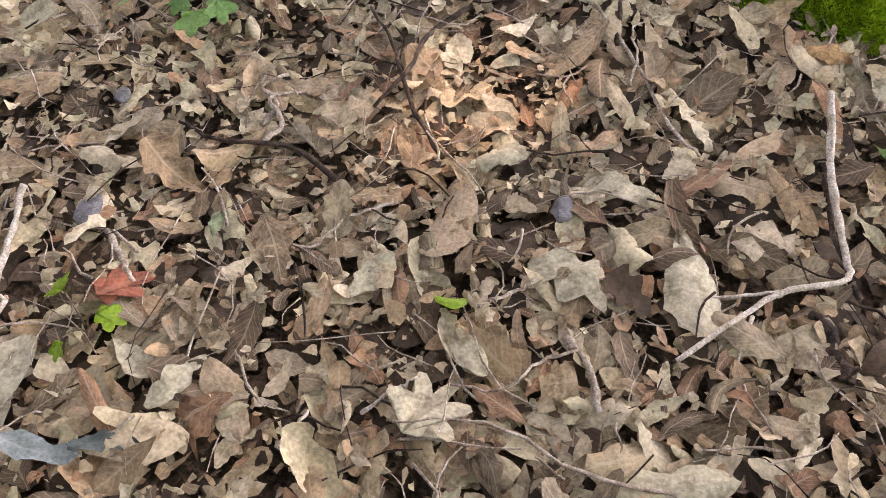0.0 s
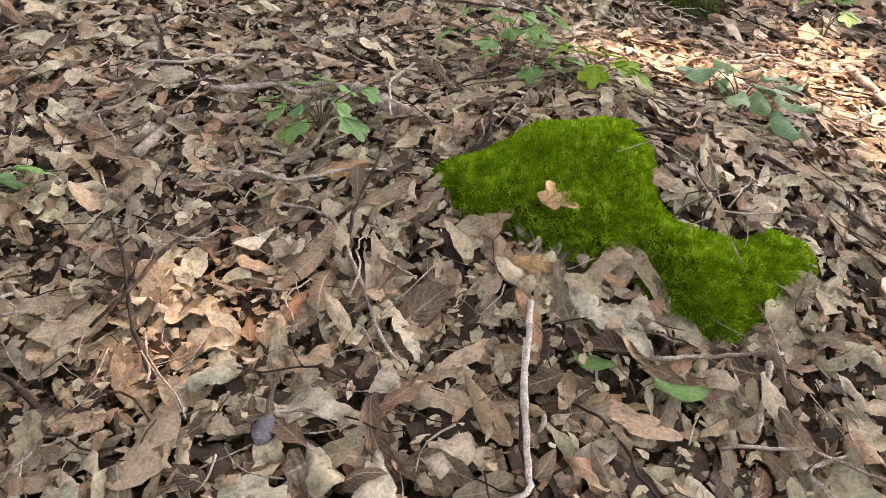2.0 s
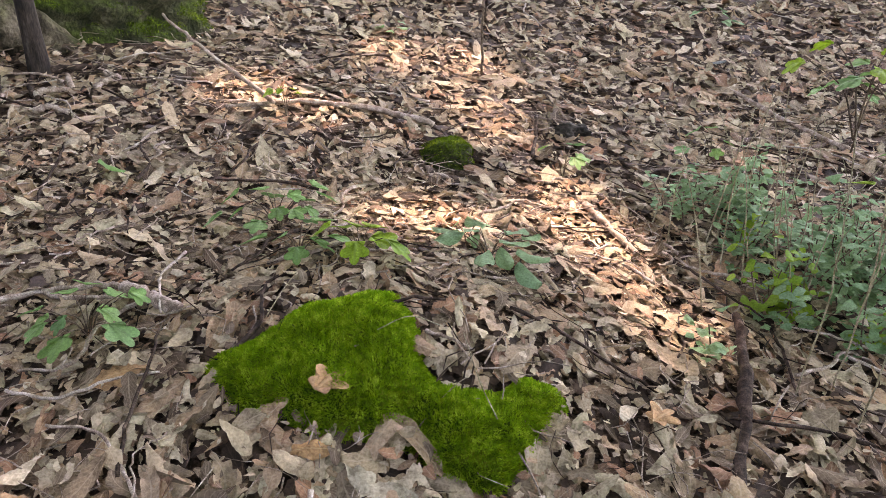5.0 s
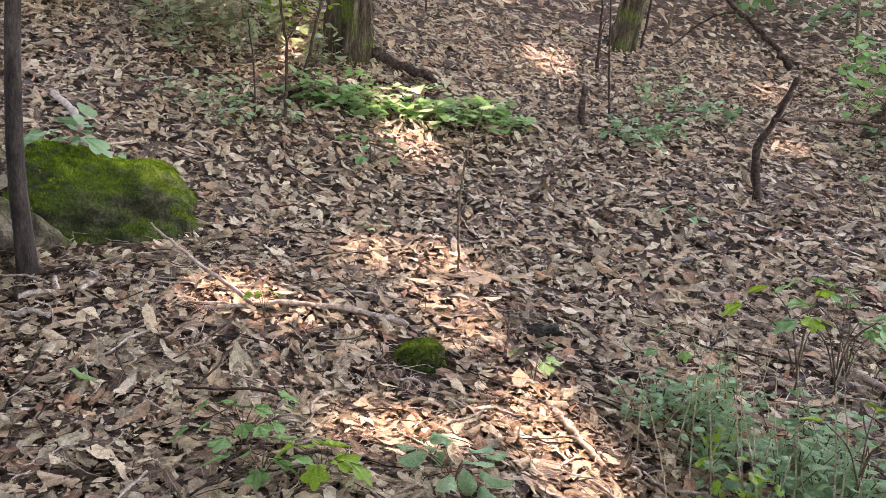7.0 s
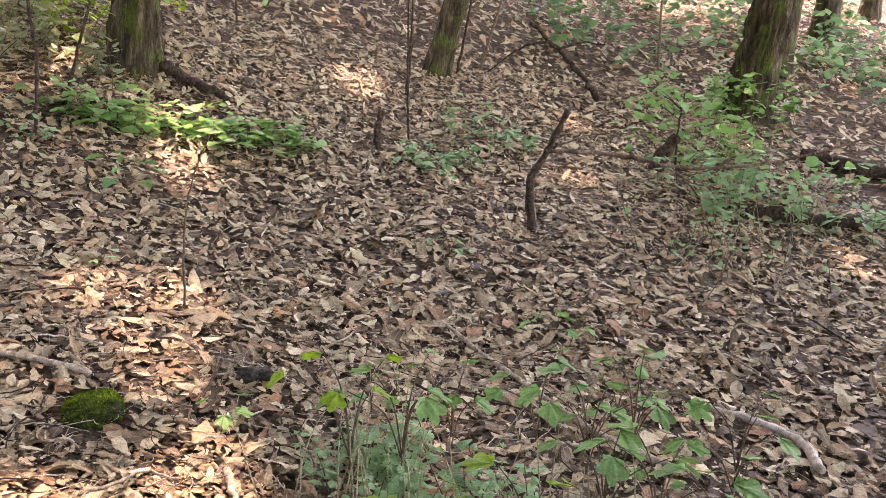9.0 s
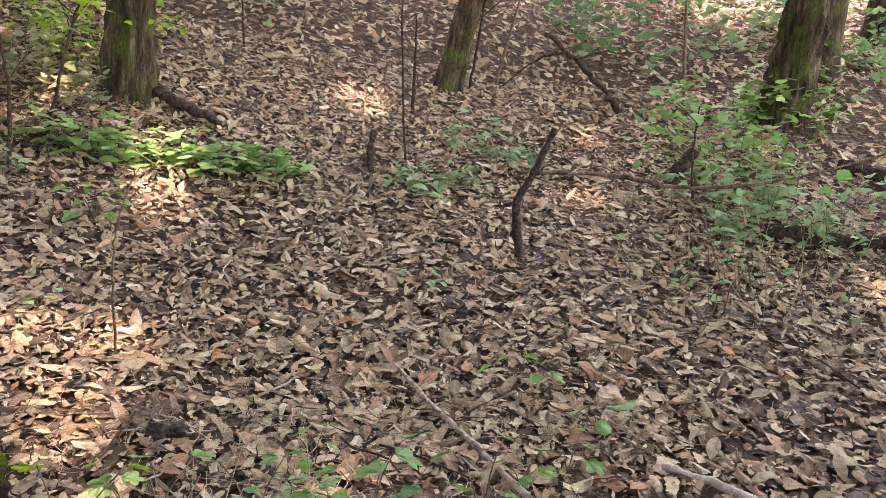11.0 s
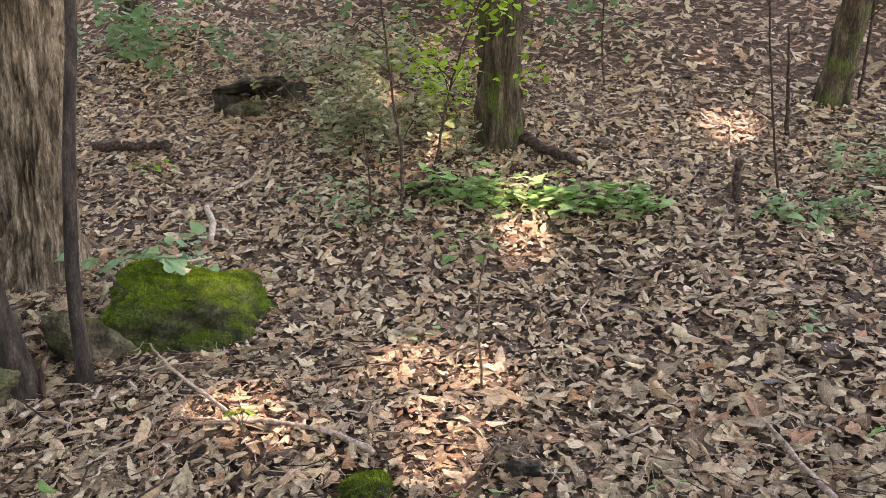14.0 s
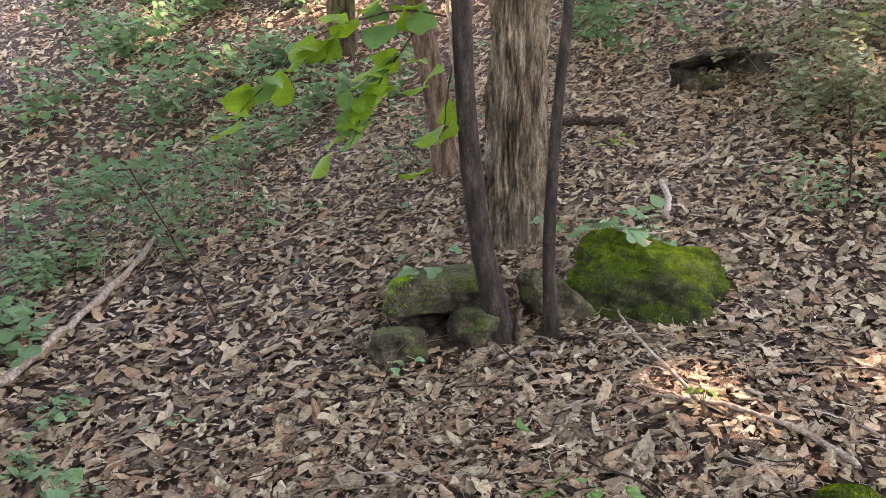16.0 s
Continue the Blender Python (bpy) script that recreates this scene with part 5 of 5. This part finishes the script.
# a leafy branch hanging from the leaning tree
hang = thing("leafy_branch", "thin branch with broad sunlit yellow-green leaves", "branch", (-1.98, 2.75, 2.5))
org = np.array([-1.98, 2.75, 2.5])
for k, pts in enumerate([[(-1.98, 2.75, 2.5), (-2.2, 2.5, 2.56), (-2.5, 2.12, 2.42), (-2.76, 1.81, 2.05)], [(-2.1, 2.6, 2.52), (-2.2, 2.47, 2.3), (-2.3, 2.36, 2.1), (-2.38, 2.28, 1.86)], [(-2.0, 2.73, 2.4), (-2.04, 2.68, 2.05), (-2.07, 2.65, 1.66)]]):
    line = bent(pts, 6, 0.004, k)
    tw = part("twig", tube_mesh("twig", line - org, np.linspace(0.007, 0.002, len(line)), 6, M_STICK_DARK), hang)
    g = np.random.default_rng(60 + k)
    for s in range((24, 22, 7)[k]):
        p = line[int(len(line) * (0.18 + 0.82 * s / (24, 22, 7)[k]))] + g.normal(0, 0.05, 3)
        lf = part("leaf", OVAL[M_LIME.name if g.random() < 0.8 else M_GREEN.name], hang)
        sz = g.uniform(0.15, 0.23)
        lf.matrix_basis = Matrix.Translation(Vector(p - org)) @ pose(0, 0, 0, g.uniform(-40, 40), g.uniform(5, 50), g.uniform(150, 330)) @ Matrix.Diagonal((sz, sz * 1.2, sz, 1))


# ---- single fallen leaves that stand out ----
def fallen(label, x, y, size, mat, seed, turn, lift=0.03, ratio=(0.45, 0.5), star=0, tilt=0.12):
    if star:
        me = lobed_leaf("fallen_leaf", size, mat, star, seed, 0.62)
        ob = thing("fallen_leaf", label, "leaf", (x, y, gz(x, y) + lift * 0.5 + 0.012), data=me)
        sl = (gz(x, y + 0.1) - gz(x, y)) / 0.1
        ob.matrix_basis = pose(x, y, gz(x, y) + lift * 0.5 + 0.012, math.degrees(math.atan(sl))) @ pose(0, 0, 0, 0, 0, turn)
        return ob
    me = litter("fallen_leaf", np.array([[x, y]]), 18, 7, (size, size * 0.02), ratio, mat, seed, 0.001, 0.22, 0.0, tilt, 1.0, radians(turn))
    me.transform(Matrix.Translation((-x, -y, -gz(x, y))))
    return thing("fallen_leaf", label, "leaf", (x, y, gz(x, y) + lift * 0.5), data=me)


fallen("orange star-shaped dry leaf lying on moss", -0.295, 1.335, 0.10, M_ORANGE, 2, 50, 0.12, star=5)
fallen("large pale green-grey oak leaf on the ground", -0.426, 0.724, 0.21, M_PALE, 4, 110, 0.06, (0.5, 0.54), tilt=0.02)
fallen("reddish lobed dry leaf on brown litter", -1.28, 0.36, 0.10, M_RED, 6, 60, 0.05, star=5)
fallen("large tan dry leaf on litter", -0.36, 2.42, 0.15, M_PALE, 10, 60, 0.05)
fallen("whitish broad leaf on the slope", 2.37, 3.87, 0.17, M_PALE, 14, 80, 0.05)
fallen("tan oval leaf among litter", 0.58, 3.86, 0.17, M_ORANGE, 16, 110, 0.045)
fallen("yellow-brown lobed dry leaf", 0.45, 1.40, 0.09, M_ORANGE, 22, 40, 0.05, star=5)
fallen("blue-grey weathered leaf on brown litter", -1.2, 0.143, 0.12, M_GREYLEAF, 24, 13, 0.06, (0.4, 0.45))
fallen("dark green-grey leaf on brown litter", -1.114, 0.176, 0.11, M_DARKLEAF, 26, 23, 0.06, (0.4, 0.45))
fallen("deeply lobed pale dry leaf", -0.755, 0.334, 0.13, M_PALE, 28, 70, 0.06, star=7)
fallen("small pale green leaf on brown litter", -1.177, 0.566, 0.06, M_PALEGREEN, 30, 98, 0.06)
fallen("dark purple-brown crumpled leaf", -0.508, 0.661, 0.09, M_DAMP_SHADE, 32, 150, 0.07, (0.6, 0.7), tilt=0.2)
fallen("blue-grey broad leaf on the leaf litter", 1.44, 4.16, 0.12, M_DARKLEAF, 34, 20, 0.06)
for k, (x, y, sz, turn, ratio, mt) in enumerate([(-0.72, 0.508, 0.13, -37, 0.55, M_PALE), (-1.171, 0.309, 0.11, -22, 0.38, M_PALE), (-1.089, 0.304, 0.115, 73, 0.36, M_PALE), (-0.899, 0.572, 0.105, 73, 0.5, M_PALE),
                                                 (-1.296, 0.203, 0.17, 113, 0.6, M_PALE), (-0.395, 0.414, 0.19, 23, 0.5, M_PALE), (-0.604, 0.653, 0.16, -27, 0.5, M_PALE), (-0.791, 0.852, 0.125, 38, 0.42, M_PALE),
                                                 (-0.566, 0.859, 0.14, -2, 0.5, M_PALE), (-0.942, 1.097, 0.09, 123, 0.6, M_PALE), (-0.141, 1.2, 0.16, -23, 0.36, M_PALE), (-0.08, 1.164, 0.13, -43, 0.28, M_PALE),
                                                 (-0.948, 1.083, 0.1, 117, 0.5, M_PALE), (-0.787, 0.86, 0.12, 37, 0.5, M_PALE)]):
    fallen("pale dry leaf with a clear midrib on litter", x, y, sz, mt, 100 + k, turn, 0.055, (ratio, ratio + 0.03), tilt=0.06)
for k, (x, y, sz, turn, ratio, mt) in enumerate([(-1.198, 0.919, 0.13, 18, 0.36, M_TAN), (-0.316, 1.205, 0.17, 58, 0.36, M_TAN), (-0.597, 1.155, 0.14, 113, 0.42, M_TAN), (-0.979, 1.022, 0.14, 103, 0.55, M_TAN), (-0.382, 0.936, 0.12, 3, 0.6, M_TAN),
                                                 (-0.985, 1.0, 0.14, 97, 0.5, M_TAN), (-0.835, 0.722, 0.19, 92, 0.6, M_TAN), (-0.29, 1.25, 0.12, 7, 0.42, M_ORANGE), (-0.746, 1.428, 0.13, 30, 0.7, M_ORANGE), (-1.009, 0.305, 0.13, 143, 0.55, M_TAN)]):
    fallen("large tan-brown dry leaf lying on litter", x, y, sz, mt, 140 + k, turn, 0.05, (ratio, ratio + 0.03), tilt=0.06)

for k, (dx, dy, dz, sz, mt) in enumerate([(-0.05, 0.0, 0.265, 0.11, M_TAN), (0.06, -0.08, 0.235, 0.11, M_PALE), (-0.18, -0.02, 0.285, 0.12, M_LITTER), (0.12, 0.06, 0.24, 0.09, M_LITTER), (-0.12, 0.1, 0.30, 0.1, M_PALE)]):
    v, uv, L = leaf_batch(1, 12, 7, (sz, 0), (0.4, 0.5), 0.08, 0.2, 0.1, 60 + k, np.array([k * 1.3]))
    thing("fallen_leaf", "pale dry leaf resting on a mossy boulder", "leaf", (-1.68 + dx, 3.83 + dy, 1.05 + dz), data=leaf_mesh("fallen_leaf", v, uv, 12, 7, mt))
stick("pale_twig", "pale broken twig lying on a mossy boulder", [(-1.75, 3.75, 1.335), (-1.66, 3.82, 1.32), (-1.55, 3.92, 1.335)], 0.007, 0.005, M_STICK_PALE, "twig", 71)
seedling("blue-green broad-leaved plant leaning over a mossy boulder", (-1.98, 3.68), 9, 0.15, 0.36, 0.27, 81, M_BLUEGREEN, 5)
seedling("dull green plant leaning over the mossy rocks", (-2.55, 2.95), 6, 0.12, 0.3, 0.25, 82, M_BLUEGREEN, 3)

# fine broken twigs, too many to count
def fine_twigs(n, x0, x1, y0, y1, seed, mat):
    g = np.random.default_rng(seed)
    x, y, a, ln = g.uniform(x0, x1, n), g.uniform(y0, y1, n), g.uniform(0, 6.28, n), g.gamma(3, 0.028, n) + 0.03
    s = np.linspace(0, 1, 5)[None]
    bow = g.normal(0, 0.1, n)[:, None] * np.sin(s * np.pi) * ln[:, None] + g.normal(0, 0.05, n)[:, None] * np.sin(s * 6.28) * ln[:, None]
    px = x[:, None] + np.cos(a)[:, None] * s * ln[:, None] - np.sin(a)[:, None] * bow
    py = y[:, None] + np.sin(a)[:, None] * s * ln[:, None] + np.cos(a)[:, None] * bow
    pz = ground_z(px, py) + g.uniform(0.018, 0.042, n)[:, None] + g.normal(0, 0.12, n)[:, None] * (s - 0.5) * ln[:, None]
    r = (g.uniform(0.0009, 0.0028, n)[:, None] * (1.1 - 0.5 * s))[..., None]
    t = np.linspace(0, 2 * np.pi, 4, endpoint=False)
    v = np.stack([px, py, pz], -1)[:, :, None] + r[..., None] * np.stack([-np.sin(a)[:, None, None] * np.cos(t), np.cos(a)[:, None, None] * np.cos(t), np.sin(t) * np.ones((n, 1, 1))], -1).reshape(n, 1, 4, 3)
    i, j = np.meshgrid(np.arange(4), np.arange(4), indexing="ij")
    q = np.stack([i * 4 + j, i * 4 + (j + 1) % 4, (i + 1) * 4 + (j + 1) % 4, (i + 1) * 4 + j], -1).reshape(-1, 4)
    return mesh_from("fine_twigs", v.reshape(-1, 3), (q[None] + (np.arange(n) * 20)[:, None, None]).reshape(-1, 4), None, mat)


part("fine_twigs", fine_twigs(1500, -2.2, 2.2, 0.1, 3.6, 41, M_STICK), ground, "thin dry twigs and leaf stalks", "stuff")
part("fine_twigs", fine_twigs(900, -2.2, 2.2, 0.1, 3.6, 42, M_STICK_DARK), ground, "thin dark twigs", "stuff")
part("fine_twigs", fine_twigs(1500, -5.0, 5.0, 2.5, 8.0, 43, M_STICK), ground, "thin dry twigs on the slope", "stuff")

part("fine_twigs", fine_twigs(1100, -5.0, 5.0, 2.5, 8.0, 44, M_STICK_DARK), ground, "thin dark twigs on the slope", "stuff")

# ---- leaf litter ----
def scatter(n, x0, x1, y0, y1, seed, blocked=True):
    g = np.random.default_rng(seed)
    p = np.stack([g.uniform(x0, x1, n), g.uniform(y0, y1, n)], 1)
    if blocked:
        ok = np.array([edge_distance(a, b, SLAB) < 0.0 if -0.7 < a < 0.45 and 1.0 < b < 1.9 else True for a, b in p])
        ok &= ((p[:, 0] + 1.66) / 0.45) ** 2 + ((p[:, 1] - 3.8) / 0.42) ** 2 > 1
        ok &= ((p[:, 0] + 2.3) / 0.36) ** 2 + ((p[:, 1] - 2.72) / 0.26) ** 2 > g.uniform(0.5, 1.1, len(p))
        ok &= (p[:, 0] + 0.02) ** 2 + (p[:, 1] - 2.9) ** 2 > 0.135 ** 2
        p = p[ok]
    return p


def inside(p, x0, x1, y0, y1):
    return (p[:, 0] > x0) & (p[:, 0] < x1) & (p[:, 1] > y0) & (p[:, 1] < y1)


path_side = scatter(6300, -1.95, 1.0, -0.45, 2.7, 1)
part("litter_layer", litter("litter_layer", path_side, 14, 5, (0.079, 0.036), (0.34, 0.6), M_LITTER, 11, 0.024, ragged=0.26, rolled=0.4, tilt=0.19, whole=0.68), ground, "brown curled and torn dry oak leaves", "stuff")
around = scatter(15000, -2.9, 2.9, -0.4, 4.4, 6)
around = around[~inside(around, -1.95, 1.0, -0.45, 2.7)]
part("litter_layer", litter("litter_layer", around, 9, 4, (0.088, 0.034), (0.32, 0.58), M_LITTER, 19, 0.028, rolled=0.36, tilt=0.17), ground, "brown curled dry oak leaves", "stuff")
# dark under-layer: its colour gives the shade between the dry leaves
under = scatter(11000, -2.9, 2.9, -0.4, 4.4, 31)
part("damp_layer", litter("damp_layer", under, 5, 3, (0.085, 0.03), (0.4, 0.65), M_DAMP_SHADE, 32, 0.004, rolled=0.0, tilt=0.07), ground, "damp rotting leaves under the dry ones, darkened as gap shade", "stuff")
frag = np.concatenate([scatter(17000, -1.9, 1.0, -0.3, 2.7, 3), scatter(12000, -2.9, 2.9, -0.3, 4.2, 9)])
part("leaf_crumbs", litter("leaf_crumbs", frag, 4, 3, (0.027, 0.012), (0.4, 0.95), M_LITTER, 13, 0.028, ragged=0.6, tilt=0.3, whole=0.2), ground, "broken bits of dry leaf", "stuff")
mid = scatter(45000, -6.5, 5.5, 0.4, 9.0, 4)
mid = mid[~inside(mid, -2.9, 2.9, -0.4, 4.4)]
part("litter_layer", litter("litter_layer", mid, 6, 3, (0.087, 0.034), (0.34, 0.58), M_LITTER, 15, 0.03, rolled=0.36, tilt=0.2, whole=0.65), ground, "brown dry leaves on the slope", "stuff")
low = scatter(22000, -6.5, 5.5, 0.4, 9.0, 34)
low = low[~inside(low, -2.9, 2.9, -0.4, 4.4)]
part("damp_layer", litter("damp_layer", low, 3, 3, (0.11, 0.03), (0.45, 0.7), M_DAMP_SHADE, 35, 0.004, rolled=0.0, tilt=0.06), ground, "damp leaves under the dry ones, darkened as gap shade", "stuff")
bits = scatter(26000, -5.5, 5.0, 3.0, 8.0, 37)
part("leaf_crumbs", litter("leaf_crumbs", bits, 3, 2, (0.036, 0.014), (0.35, 0.9), M_LITTER, 38, 0.035, tilt=0.35, whole=0.2), ground, "broken bits of dry leaf on the slope", "stuff")
far = scatter(54000, -21, 11, 0.0, 15.0, 5, False)
far = far[~inside(far, -6.5, 5.5, -1.0, 9.0)]
part("litter_layer", litter("litter_layer", far, 3, 3, (0.13, 0.03), (0.42, 0.7), M_LITTER, 17, 0.04, tilt=0.22), ground, "brown dry leaves far up the slope", "stuff")

for k, (x, y, a, sz) in enumerate([(-0.65, 0.8, 95, 0.033), (-1.394, 0.51, 110, 0.04), (-1.51, 0.76, 120, 0.026)]):
    pb = thing("pebble", "small smooth grey pebble among fallen leaves", "pebble", (x, y, gz(x, y) + 0.026), data=rock_mesh("pebble", (sz, sz * 0.55, sz * 0.3), 2.3, 40 + k, M_PEBBLE, 0.1, 3))
    pb.rotation_euler = (0.3, 0, radians(a))

behind = scatter(15000, -9.0, 8.5, -7.0, 0.5, 8, False)
behind = behind[~inside(behind, -2.9, 2.9, -0.4, 0.6)]
part("litter_layer", litter("litter_layer", behind, 3, 3, (0.12, 0.03), (0.4, 0.7), M_LITTER, 23, 0.03), ground, "brown dry leaves down the slope", "stuff")

# the nearest leaves, one by one
leaf_bank = []
for k in range(14):
    me = litter("dead_leaf", np.zeros((1, 2)), 12, 5, (0.09 + 0.007 * (k % 6), 0.004), (0.36, 0.6), M_LITTER, 500 + k, 0.001, tilt=0.1)
    me.transform(Matrix.Translation((0, 0, -gz(0, 0))))
    leaf_bank.append(me)
for k, (x, y) in enumerate(scatter(330, -1.5, 1.0, 0.25, 2.9, 21)[:300]):
    lf = part("dead_leaf", leaf_bank[k % 14], ground)
    sl, sx = (gz(x, y + 0.1) - gz(x, y)) / 0.1, (gz(x + 0.1, y) - gz(x, y)) / 0.1
    lf.matrix_basis = Matrix.Translation((x, y, gz(x, y) + 0.022)) @ pose(0, 0, 0, math.degrees(math.atan(sl)) + rng.normal(0, 9), -math.degrees(math.atan(sx)) + rng.normal(0, 9), 0) @ pose(0, 0, 0, 0, 0, rng.uniform(0, 360))
